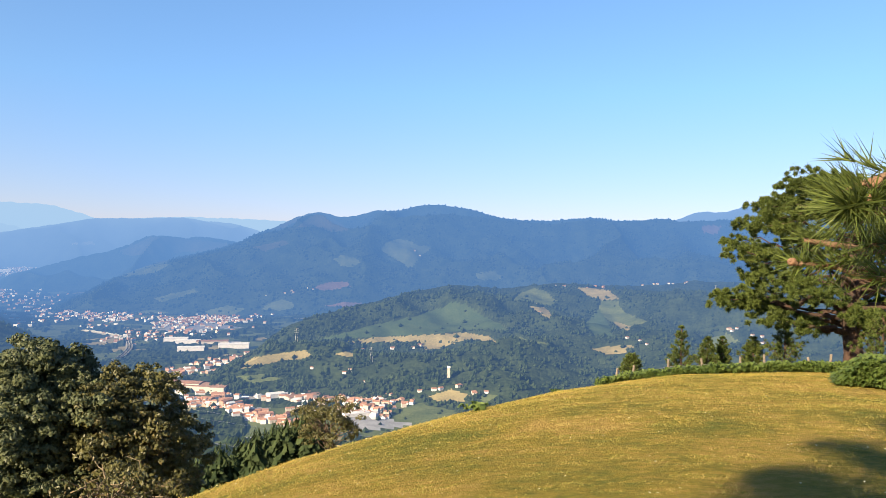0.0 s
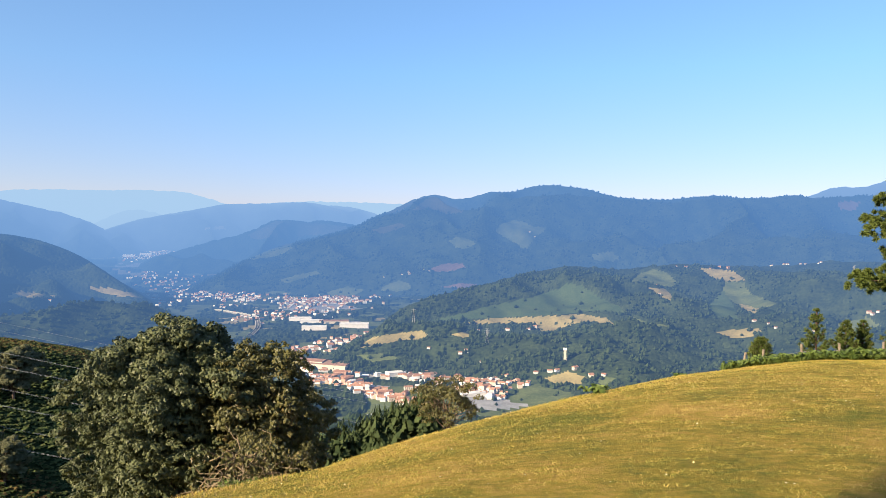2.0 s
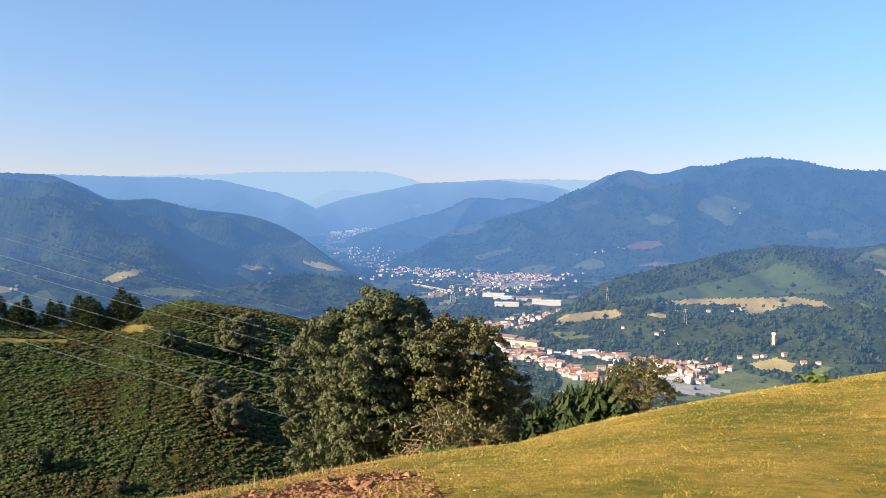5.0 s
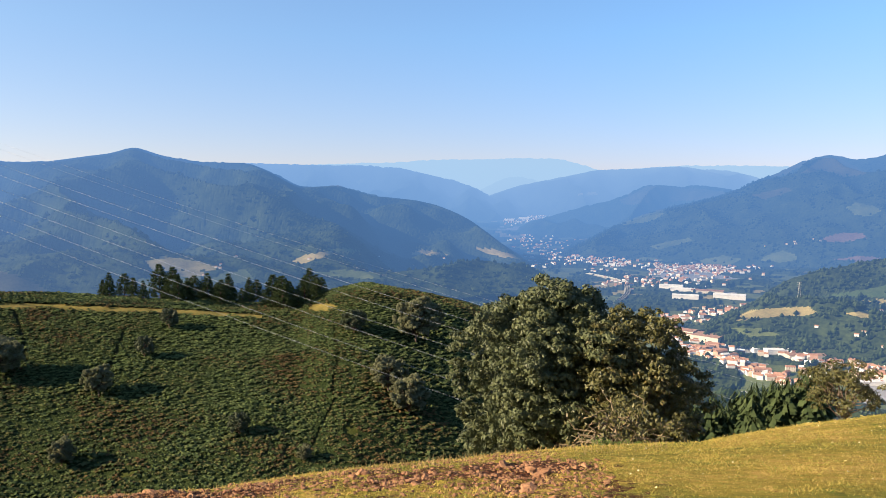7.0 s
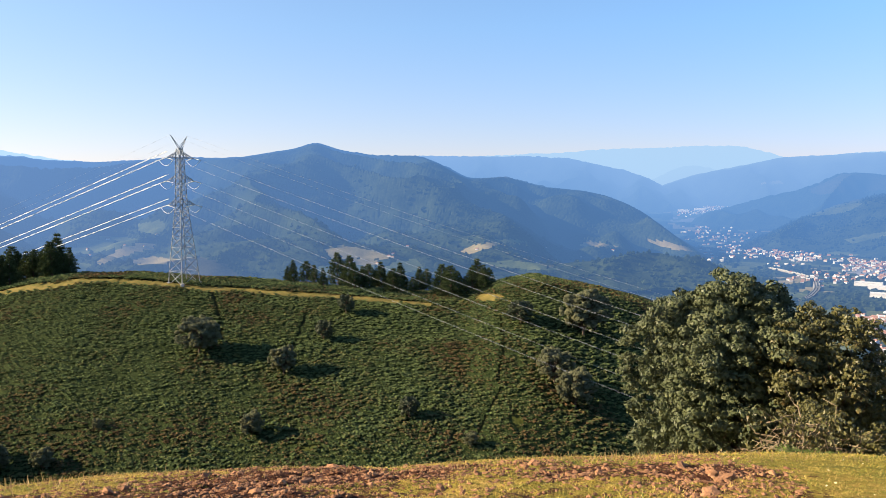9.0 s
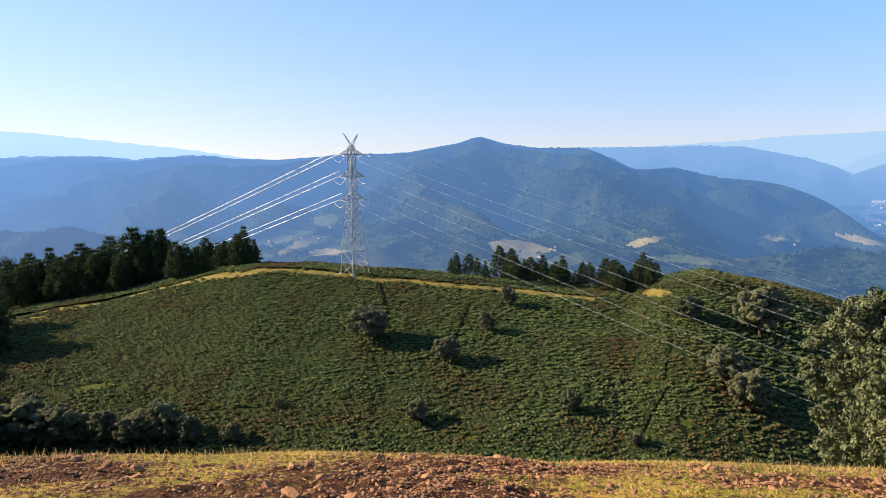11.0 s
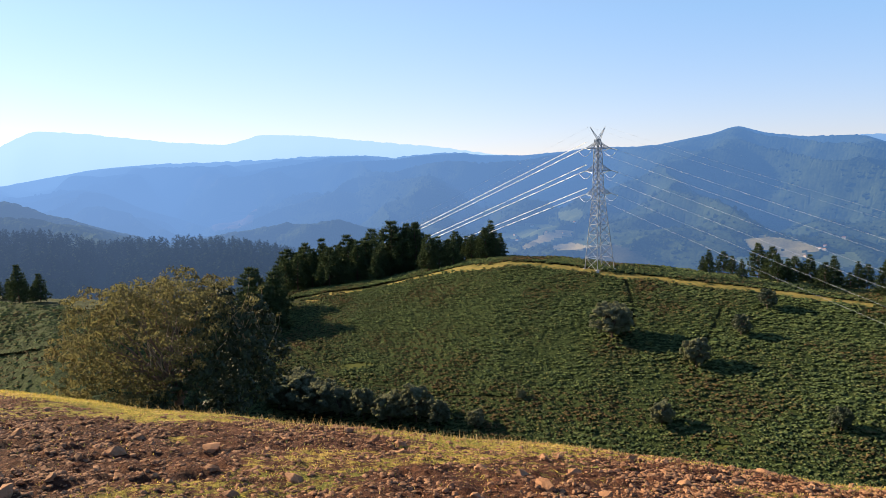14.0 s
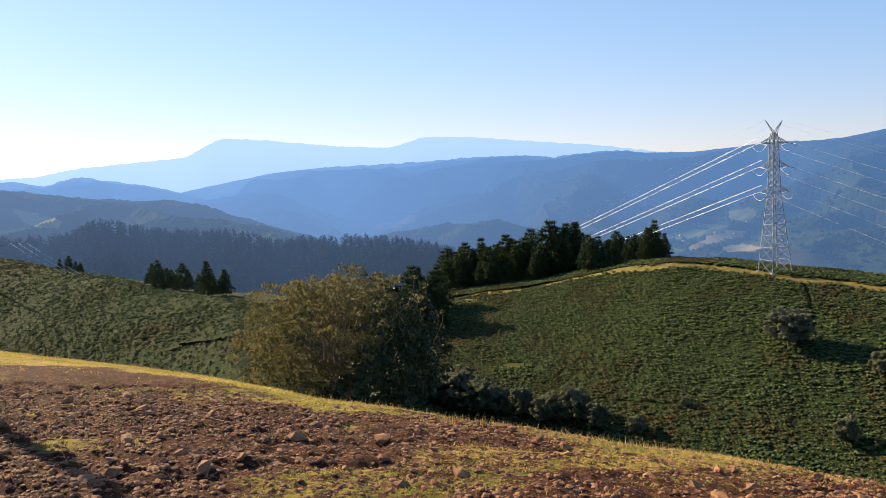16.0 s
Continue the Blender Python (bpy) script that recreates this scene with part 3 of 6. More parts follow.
backdrop("backdrop_main_mountain", "wooded blue-green mountain with clearings and rounded summits", MAIN_CREST,
         [(-40, 3800), (10, 3700), (20, 3600), (28, 3300)], [(-40, -5.4), (3, -5.4), (12, -5.4), (20, -5.3), (28, -5.1)], [(-40, 2700), (10, 2700), (28, 2900)], 120, 200, 620, 51, bulge=0.85,
         fields=[(4, p) for p in MAIN_HEATH] + [(1, p) for p in MAIN_PASTURE] + [(1, p) for p in MAIN_HAY] + [(3, p) for p in MAIN_BARE], heath=0.97)
backdrop("backdrop_round_hill", "rounded wooded hill with a heath top", [(13, -0.3), (14.12, -0.12), (15.41, 0.24), (16.7, 0.46), (17.55, 0.6), (18.2, 0.47), (18.84, 0.48), (20.12, 0.57), (21.18, 0.66), (22.68, -0.1), (23.94, -0.55), (26.04, -1.04), (28.1, -1.65), (29.73, -2.08), (31, -2.8)], [(13, 4000), (31, 3900)], [(13, -4.6), (31, -4.0)], [(13, 3300), (31, 3600)], 60, 110, 400, 53, fields=[(4, p) for p in ROUND_HEATH])
CONE_CREST = [(27, -7.2), (28.5, -6), (30.58, -4.76), (31.76, -3.9), (34.06, -2.2), (35.19, -1.57), (36.68, -0.95), (38.5, -0.53), (40.27, -0.35), (41.99, -0.1), (43.33, 0.36), (44.31, 0.63), (47.16, 0.49), (49.2, 1.61), (50.8, 2.22), (53.96, 2.23), (56.26, 2.56), (57.38, 2.86), (58.47, 3.27), (60.3, 2.73), (61.37, 2.59), (63.45, 2.24), (65.51, 2.1), (68.5, 2.22), (71.07, 1.91), (73.62, 1.76), (76.97, 1.91), (78.2, 2.19), (81.47, 2.13), (83.48, 1.92), (85.42, 2.15), (91.03, 2.15), (94.54, 2), (99.6, 1.95), (104.6, 1.6), (108, 1.0), (112, 0.3), (116, -0.2), (140, -0.6)]
backdrop("backdrop_cone_mountain", "dark blue wooded mountain ridge with a cone-shaped summit", CONE_CREST,
         [(27, 2500), (40, 3000), (58, 3300), (75, 3500), (90, 4000), (140, 4200)], [(27, -7.4), (45, -8.6), (70, -9.3), (82, -9), (95, -5.8), (140, -4.5)], [(27, 1700), (60, 1450), (80, 1400), (95, 2300), (140, 2800)], 130, 170, 560, 55, bulge=0.9,
         fields=[(4, p) for p in CONE_HEATH] + [(1, p) for p in CONE_PASTURE] + [(2, p) for p in CONE_HAY + CONE_HAY_LOW] + [(3, p) for p in CONE_BARE], heath=0.975)
backdrop("backdrop_left_hills", "blue hazy foothills with bare patches", [(84, -5), (95.61, -3.23), (98.13, -2.38), (101.46, -1.24), (103.88, 0.01), (105.7, 0.29), (107.13, -0.06), (108.74, -0.4), (110.64, 0.3), (113.25, 1.01), (115.42, 1.37), (117.52, 1.79), (118.93, 1.42), (119.8, 1.11), (121.25, 1.57), (122.22, 1.53), (140, 1.2)], [(84, 3100), (104, 3100), (113, 3900), (140, 3900)], [(84, -5), (140, -4)], [(84, 2300), (140, 2300)], 60, 130, 330, 57)
backdrop("backdrop_wooded_ridge", "dark blue wooded ridge with a pale green glade", [(99, -5), (101.58, -3.49), (103.63, -2.82), (104.84, -2.38), (106.03, -1.9), (108, -1.26), (109.93, -0.55), (111.82, -0.13), (113.7, -0.16), (115.53, -0.04), (117.29, 0.2), (120.66, 0.73), (122.27, 0.98), (140, 1.8)], [(99, 1500), (140, 1500)], [(99, -6), (140, -4)], [(99, 900), (140, 900)], 60, 40, 220, 58, fields=[(2, p) for p in RIDGE_GLADE])
backdrop("backdrop_dark_spur", "dark wooded spur in front of the foothills", [(78, -6.5), (82.8, -4.6), (84.46, -3.68), (85.72, -3.21), (86.56, -3.09), (87.41, -2.72), (88.26, -2.51), (89.13, -2.99), (90.85, -2.79), (91.71, -2.76), (93.88, -3.13), (96.04, -3.34), (100, -4), (106, -4.6)], [(78, 1700), (106, 1700)], [(78, -8), (106, -8)], [(78, 1400), (106, 1400)], 40, 60, 200, 59)
HILL_CREST = [(-40, -2.2), (-24.9, -2.1), (-18.2, -2.25), (-15.45, -2.57), (-12.81, -2.69), (-11.09, -2.68), (-10.03, -2.69), (-8.96, -2.55), (-6.39, -2.82), (-4.49, -3.08), (-2.55, -2.98), (-0.56, -2.87), (0.64, -3.13), (2.28, -3.47), (3.51, -3.78), (5.6, -4.29), (7.72, -4.86), (9.85, -5.42), (11.57, -6.02), (14.2, -8), (17, -9.5)]
backdrop("backdrop_middle_hills", "wooded hills with pastures and a young plantation above the town", HILL_CREST,
         [(-40, 2500), (-15, 2300), (0, 2000), (17, 1450)], [(-40, -13), (-5, -12.6), (5, -11.6), (17, -10.6)], [(-40, 1100), (-5, 1080), (17, 1280)], 120, 60, 300, 61, bulge=0.8,
         fields=[(5, p) for p in PLANTATION] + [(1, p) for p in HILL_PASTURE] + [(2, p) for p in HILL_HAY + HILL_HAY_LOW])


def build_valley():
    azs = np.arange(-40, 40, 0.17)
    rs = np.geomspace(640, 4700, 180)
    R, A = np.meshgrid(rs, azs, indexing="ij")
    X, Y = at(A, R)
    Z = -238 + 118 * smooth(3000, 4600, R) + 60 * smooth(950, 640, R) * smooth(-10, 10, A) + 16 * fbm(X / 240, Y / 240, 3, 71)
    E = np.degrees(np.arctan2(Z - EYE, R))
    faces = grid_faces(len(rs), len(azs))
    c = lambda q: q.ravel()[faces].mean(1)
    patch = fbm(c(X) / 90, c(Y) / 90, 3, 73)
    slots = np.where(patch > 0.22, 1, np.where(patch < -0.42, 2, 0))
    town = fields_on(c(A), c(E), np.zeros(len(faces), int), [(10, -13, 6, 1.2, -12, 1), (16, -10.6, 4.5, 0.5, -8, 1), (15, -7.5, 3.2, 0.6, 0, 1), (19, -5.7, 3.0, 0.5, 0, 1), (29, -1.8, 3.5, 0.8, 0, 1)])
    slots = np.where(town > 0, np.where(patch > 0.05, 6, 1), slots)
    wooded = np.ones(A.size)
    wooded[faces[slots > 0].ravel()] = 0
    Z = Z + 6 * wooded.reshape(A.shape) * domes(X / 10.0, Y / 10.0, 75)
    SURFACES["backdrop_valley"] = (azs, E, R, Z)
    OPEN["backdrop_valley"] = wooded.reshape(A.shape) < 0.5
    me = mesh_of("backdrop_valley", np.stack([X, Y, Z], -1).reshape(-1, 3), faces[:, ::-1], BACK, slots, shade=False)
    return thing("backdrop_valley", "hazy valley floor with woods, meadows and towns", "valley", kind="structure", mesh=me)


build_valley()


def spot(name, az, el):
    """The place on a backdrop's surface at a bearing and elevation."""
    azs, E, R, Z = SURFACES[name]
    i = int(np.argmin(np.abs(azs - az)))
    j = int(np.argmin(np.abs(E[:, i] - el)))
    return (*at(az, R[j, i]), Z[j, i])


# ---- plants: numbers for leaves, needles, limbs ----
def directions(n):
    v = rng.normal(size=(n, 3))
    return v / np.linalg.norm(v, axis=1)[:, None]


def unit(v):
    return v / (np.linalg.norm(v, axis=-1, keepdims=True) + 1e-9)


def leaf_quads(centres, facing, size, aspect=0.6):
    """Leaves as small kites, each facing its own way."""
    n = len(centres)
    side = unit(np.cross(facing, directions(n)))
    along = np.cross(facing, side)
    size = np.broadcast_to(size, (n,))[:, None]
    bend = facing * size * 0.18
    v = np.stack([centres - along * size * 0.5, centres + side * size * aspect * 0.5 - bend, centres + along * size * 0.5, centres - side * size * aspect * 0.5 - bend], 1)
    return v.reshape(-1, 3), np.arange(4 * n).reshape(n, 4)


def needle_tris(roots, tips, width):
    n = len(roots)
    side = unit(np.cross(tips - roots, directions(n))) * np.broadcast_to(width, (n,))[:, None] * 0.5
    v = np.stack([roots - side, roots + side, tips], 1)
    return v.reshape(-1, 3), np.arange(3 * n).reshape(n, 3)


def tube(points, radii, sides=6):
    """A tapered limb along points, with closed ends."""
    p = np.asarray(points, float)
    rad = np.asarray(radii, float)
    d = unit(np.gradient(p, axis=0))
    ref = np.where(np.abs(d[:, 2:3]) > 0.9, np.array([[1.0, 0, 0]]), np.array([[0, 0, 1.0]]))
    u = unit(np.cross(d, ref))
    w = np.cross(d, u)
    a = np.linspace(0, 2 * np.pi, sides, endpoint=False)
    rings = p[:, None] + rad[:, None, None] * (np.cos(a)[None, :, None] * u[:, None] + np.sin(a)[None, :, None] * w[:, None])
    k = len(p)
    i = np.arange(k - 1)[:, None] * sides + np.arange(sides)[None, :]
    j = np.arange(k - 1)[:, None] * sides + (np.arange(sides)[None, :] + 1) % sides
    faces = np.stack([i, j, j + sides, i + sides], -1).reshape(-1, 4)
    return rings.reshape(-1, 3), faces


def joined(pieces):
    vs, fs, n = [], [], 0
    for v, f in pieces:
        vs.append(v)
        fs.append(f + n)
        n += len(v)
    return np.concatenate(vs), np.concatenate(fs)


def limb(a, b, r0, r1, sag=0.0, n=6, wob=0.04):
    a, b = np.asarray(a, float), np.asarray(b, float)
    t = np.linspace(0, 1, n)[:, None]
    p = a + (b - a) * t + np.array([0, 0, 1.0]) * sag * np.sin(t * np.pi)
    p[1:-1] += rng.normal(size=(n - 2, 3)) * wob * np.linalg.norm(b - a)
    return tube(p, r0 + (r1 - r0) * t[:, 0])


BARK = plain("bark", (0.05, 0.035, 0.025), (0.16, 0.11, 0.08), 4, 0.9, bump=1.0, dist=0.03, fine=25)
PINE_BARK = plain("pine_bark", (0.024, 0.014, 0.010), (0.10, 0.056, 0.038), 5, 0.9, bump=1.0, dist=0.04, fine=22)
OAK_LEAF = foliage("oak_leaves", (0.028, 0.040, 0.019), (0.104, 0.116, 0.053), through_light=0.08, shine=0.2)
BROWN_LEAF = foliage("turning_leaves", (0.034, 0.038, 0.013), (0.122, 0.114, 0.038), (0.10, 0.068, 0.024), 0.04, through_light=0.1)
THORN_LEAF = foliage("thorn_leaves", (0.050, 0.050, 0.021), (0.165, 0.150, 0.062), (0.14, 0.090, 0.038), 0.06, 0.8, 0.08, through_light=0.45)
# the dark tone carries the shade of the thorn bush's unlit side
SHADE_SIDE_IVY = foliage("shade_side_ivy", (0.012, 0.020, 0.010), (0.045, 0.058, 0.026), rough=0.6, shine=0.15, through_light=0.05)
NEEDLE = foliage("pine_needles", (0.026, 0.044, 0.012), (0.115, 0.145, 0.034), through_light=0.15, shine=0.12)
DARK_NEEDLE = foliage("dark_needles", (0.022, 0.036, 0.018), (0.072, 0.096, 0.04), through_light=0.15, rough=0.8, shine=0.04)
FERN = foliage("fern_fronds", (0.031, 0.053, 0.022), (0.124, 0.153, 0.058), (0.100, 0.066, 0.032), 0.12, 0.9, 0.02, through_light=0.2, patch_scale=0.05)
BRIGHT_FERN = foliage("young_fern_fronds", (0.05, 0.085, 0.018), (0.15, 0.20, 0.045), through_light=0.3)
SCRUB = foliage("scrub_leaves", (0.09, 0.098, 0.055), (0.22, 0.225, 0.135), through_light=0.45, rough=0.8, shine=0.05)
DARK_SCRUB = foliage("dark_scrub_leaves", (0.02, 0.03, 0.014), (0.06, 0.075, 0.032), through_light=0.08)


def grass_material():
    """Blades: green and straw in patches, each blade with its own tone."""
    material = foliage("grass_blades", (0.16, 0.17, 0.025), (0.50, 0.36, 0.09), through_light=0.4)
    nt = material.node_tree
    geo = nt.nodes.new("ShaderNodeNewGeometry")
    tone = maths(nt, "ADD", maths(nt, "MULTIPLY", geo.outputs["Random Per Island"], 0.35), maths(nt, "ADD", maths(nt, "MULTIPLY", noise_of(nt, 5.0, 5, 0.75, (1.0, 1.9, 1.0)), 0.85), maths(nt, "MULTIPLY", noise_of(nt, 0.6, 2), 0.35)))
    colour = ramp(nt, maths(nt, "MULTIPLY", tone, 0.75), [(0.40, (0.12, 0.155, 0.027)), (0.50, (0.28, 0.265, 0.046)), (0.58, (0.42, 0.335, 0.068)), (0.72, (0.55, 0.385, 0.11))])
    nt.links.new(colour, nt.nodes["Principled BSDF"].inputs["Base Color"])
    nt.links.new(colour, nt.nodes["Translucent BSDF"].inputs["Color"])
    return material


GRASS = grass_material()
DRY = foliage("dry_stalks", (0.20, 0.14, 0.055), (0.42, 0.29, 0.12), through_light=0.3)


def crown_leaves(clumps, per_area, size, aspect=0.6, loose=0.55):
    """Leaves on the outside of many clumps (x, y, z, radius), turned outwards, so that each clump has a lit and a dark side."""
    cs, fs = [], []
    for x, y, z, r in clumps:
        n = max(12, int(per_area * r * r))
        d = directions(n)
        d[:, 2] = np.abs(d[:, 2]) * 0.8 + d[:, 2] * 0.2 - 0.15 * (rng.random(n) < 0.4)
        d = unit(d)
        rad = r * (0.6 + 0.45 * rng.random(n) ** 0.6)
        cs.append(np.array([x, y, z]) + d * rad[:, None] * np.array([1, 1, 0.85]))
        fs.append(unit(d + loose * directions(n)))
    c, f = np.concatenate(cs), np.concatenate(fs)
    return leaf_quads(c, f, size * (0.7 + 0.6 * rng.random(len(c))), aspect)


def clump_cloud(n, rx, ry, rz, centre_z, r0, r1, flat_base=0.0):
    """Clumps filling a lumpy dome."""
    out = []
    for k in range(n):
        d = directions(1)[0]
        if d[2] < -0.55:
            d[2] *= -1
        q = 0.35 + 0.6 * rng.random() ** 0.45
        p = d * q * np.array([rx, ry, rz]) * (0.9 + 0.2 * rng.random())
        z = max(p[2] + centre_z, flat_base)
        out.append((p[0], p[1], z, r0 + (r1 - r0) * rng.random()))
    return out


def broad_tree(name, label, place, clumps, per_area, size, leaf, trunk_r, fork, bark=None, category="tree", aspect=0.6, extra=()):
    """A trunk that forks into limbs, one to each larger clump, under a crown of leaves."""
    top = thing(name, label, category, place=place)
    pieces = [limb((0, 0, -0.6), (0, 0, fork), trunk_r * 1.25, trunk_r * 0.8, n=5, wob=0.02)]
    for i, (x, y, z, r) in enumerate(clumps[:46]):
        base = (0.1 * x, 0.1 * y, fork * (0.6 + 0.5 * rng.random()))
        pieces.append(limb(base, (x * 0.97, y * 0.97, z), trunk_r * 0.38, trunk_r * 0.06, sag=0.08 * abs(x), n=6))
    part("trunk", mesh_of("trunk", *joined(pieces), (bark or BARK,)), top)
    part("crown", mesh_of("crown", *crown_leaves(clumps, per_area, size, aspect), (leaf,), shade=False), top)
    for nm, me, lab in extra:
        tagged(part(nm, me, top, lab), kind="stuff" if nm == "brushwood" else "")
    return top


def on_ground(az, r, dz=0.0):
    x, y = at(az, r)
    return (float(x), float(y), ground_at(az, r) + dz)


# ---- the trees by the brow of the meadow ----
def full_crown(lobes, rx, ry, rz, centre_z, r0, r1, low=-0.75, sprigs=13):
    """Bulging lobes spread evenly over an uneven dome, each set with sprigs of leaves."""
    out, inner = [], []
    for k in range(lobes):
        up = low + (1 - low) * (k + 0.5) / lobes
        a = 2.39996 * k + 0.5 * rng.random()
        d = np.array([math.sqrt(max(0, 1 - up * up)) * math.cos(a), math.sqrt(max(0, 1 - up * up)) * math.sin(a), up])
        c = d * np.array([rx, ry, rz]) * (0.76 + 0.26 * rng.random()) + np.array([0, 0, centre_z])
        big = r0 + (r1 - r0) * rng.random()
        inner.append((c[0] * 0.82, c[1] * 0.82, c[2], big * 0.85))
        for q in range(sprigs):
            e = unit(directions(1)[0] + 0.7 * d)
            p = c + e * big * (0.75 + 0.35 * rng.random())
            out.append((p[0], p[1], max(p[2], -0.4), big * (0.24 + 0.16 * rng.random())))
    order = rng.permutation(len(out))
    return inner + [out[o] for o in order]


def build_oak():
    cl = full_crown(100, 2.95, 2.95, 3.2, 3.5, 0.5, 0.85)
    cl += full_crown(12, 1.2, 1.2, 1.0, 5.7, 0.5, 0.75, -0.2)
    cl += full_crown(26, 3.3, 3.3, 0.9, 0.5, 0.45, 0.7, -0.6)
    cl += clump_cloud(26, 1.7, 1.7, 1.7, 3.2, 0.8, 1.2, 0.6)
    broad_tree("oak_tree", "large dark green oak with a dense lobed crown below the brow", on_ground(28.0, 26.0), cl, 950, 0.118, OAK_LEAF, 0.32, 1.6, aspect=0.75)
    cl = full_crown(52, 2.0, 2.0, 2.6, 2.65, 0.42, 0.72)
    cl += full_crown(16, 2.1, 2.1, 0.8, 0.4, 0.4, 0.6, -0.6)
    cl += clump_cloud(22, 0.9, 0.9, 1.5, 2.4, 0.6, 0.9, 0.4)
    broad_tree("small_oak", "olive and golden leaved oak growing against the larger oak", on_ground(22.3, 25.0), cl, 950, 0.112, BROWN_LEAF, 0.2, 1.3, aspect=0.75)


build_oak()
broad_tree("hawthorn_tree", "small thin-leaved hawthorn tree at the meadow's edge", on_ground(8.2, 24.0), clump_cloud(60, 1.15, 1.0, 0.95, 1.5, 0.13, 0.27, 0.55), 1500, 0.085, BROWN_LEAF, 0.055, 1.3)


def twig_heap(n, rx, ry, rz, r=0.012):
    pieces = []
    for k in range(n):
        a = directions(1)[0] * np.array([rx, ry, rz]) * rng.random() ** 0.4
        b = a + directions(1)[0] * np.array([0.5, 0.5, 0.4])
        a[2], b[2] = abs(a[2]), abs(b[2])
        pieces.append(limb(a, b, r, r * 0.3, n=4, wob=0.1))
    return joined(pieces)


def build_dead_bush():
    top = thing("dead_bush", "dry leafless grey-brown bush in front of the oaks", "bush", place=on_ground(23.0, 20.5, 0.1))
    top.scale = (1.6, 1.6, 2.0)
    tagged(part("brushwood", mesh_of("brushwood", *twig_heap(150, 1.1, 0.7, 0.9), (plain("dry_wood", (0.10, 0.075, 0.045), (0.25, 0.19, 0.12), 5, 0.9),)), top), kind="stuff")
    part("crown", mesh_of("crown", *crown_leaves(clump_cloud(26, 1.0, 0.6, 0.6, 0.5, 0.15, 0.3, 0.1), 500, 0.07), (BROWN_LEAF,), shade=False), top)


build_dead_bush()
broad_tree("low_bush", "low bright green bush at the foot of the oaks", on_ground(21.6, 18.6, 0.0), clump_cloud(60, 1.5, 0.7, 0.35, 0.2, 0.14, 0.26, 0.05), 1500, 0.07, BRIGHT_FERN, 0.03, 0.15, category="bush")


def build_thorn_bush():
    """Golden thorn twigs over the sunny side and the top, ivy coloured shade-dark elsewhere."""
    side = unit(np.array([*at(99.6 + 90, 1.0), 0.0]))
    # leaf colour splits by sunward side and height: gold as lit, dark as shaded
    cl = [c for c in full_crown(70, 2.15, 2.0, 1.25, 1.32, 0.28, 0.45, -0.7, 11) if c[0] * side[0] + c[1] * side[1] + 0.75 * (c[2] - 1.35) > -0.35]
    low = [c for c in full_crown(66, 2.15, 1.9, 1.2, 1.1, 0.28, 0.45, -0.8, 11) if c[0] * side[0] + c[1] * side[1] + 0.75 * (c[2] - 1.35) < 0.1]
    ivy = mesh_of("ivy", *crown_leaves(low, 1000, 0.085, 0.8), (SHADE_SIDE_IVY,), shade=False)
    shoots = []
    for k in range(80):
        a = rng.random() * 6.28
        x, y = 1.8 * math.cos(a) * rng.random() ** 0.5, 1.8 * math.sin(a) * rng.random() ** 0.5
        z = 2.4 - 0.25 * (x * x + y * y)
        tip = np.array([x + 0.25 * rng.normal(), y + 0.25 * rng.normal(), z + 0.12 + 0.3 * rng.random() ** 2])
        shoots.append(limb((x, y, z - 0.4), tip, 0.012, 0.004, n=4))
        cl.append((*tip, 0.07 + 0.05 * rng.random()))
    me = mesh_of("shoots", *joined(shoots), (plain("thorn_wood", (0.12, 0.09, 0.045), (0.28, 0.21, 0.12), 5),))
    broad_tree("thorn_bush", "wide thorn bush, golden sunny side and top, shade-dark ivy elsewhere", on_ground(99.6, 15.2), cl, 1700, 0.058, THORN_LEAF, 0.1, 0.6, category="bush", extra=[("ivy", ivy, "ivy coloured dark for the shaded side"), ("brushwood", me, "bare thorny twigs")])


build_thorn_bush()


# ---- pines ----
def pine_mesh(height, spread, tiers, tufts_per, needle, width, per_tuft, bare=0.12, droop=0.0, r0=0.1, rise=0.25):
    """Trunk with whorls of limbs, each limb set with tufts of needles."""
    wood, roots, tips = [limb((0, 0, -0.6), (0.03 * height, 0, height), r0, 0.02, n=8, wob=0.006)], [], []
    for k in range(tiers):
        f = bare + (1 - bare) * (k + 0.5 * rng.random()) / tiers
        reach = spread * (1 - f) ** 0.75 * (0.75 + 0.45 * rng.random()) + 0.05 * spread
        for b in range(5):
            a = 6.283 * (b / 5 + 0.37 * k + 0.12 * rng.random())
            root = np.array([0.03 * height * f, 0, f * height])
            tip = root + np.array([math.cos(a), math.sin(a), rise - droop * (1 - f)]) * reach
            wood.append(limb(root, tip, r0 * 0.28 * (1.1 - f), 0.006, n=4))
            n = max(2, int(tufts_per * reach / spread))
            for q in range(n):
                at_limb = 0.3 + 0.7 * (q + rng.random()) / n
                c = root + (tip - root) * at_limb + rng.normal(size=3) * 0.07 * reach
                d = unit(directions(per_tuft) + unit(tip - root) * 0.5 + np.array([0, 0, 0.45]))
                roots.append(np.repeat(c[None], per_tuft, 0) - d * needle * 0.15)
                tips.append(c + d * needle * (0.7 + 0.5 * rng.random((per_tuft, 1))))
    return joined(wood), needle_tris(np.concatenate(roots), np.concatenate(tips), width)


def pine(name, label, place, args, needles, turn=0.0, category="pine tree", group=""):
    wood, leaf = pine_mesh(**args)
    top = thing(name, label, category, group, place=place)
    part("trunk", mesh_of("trunk", *wood, (PINE_BARK,)), top)
    part("crown", mesh_of("crown", *leaf, (needles,), shade=False), top)
    top.rotation_euler[2] = turn
    return top


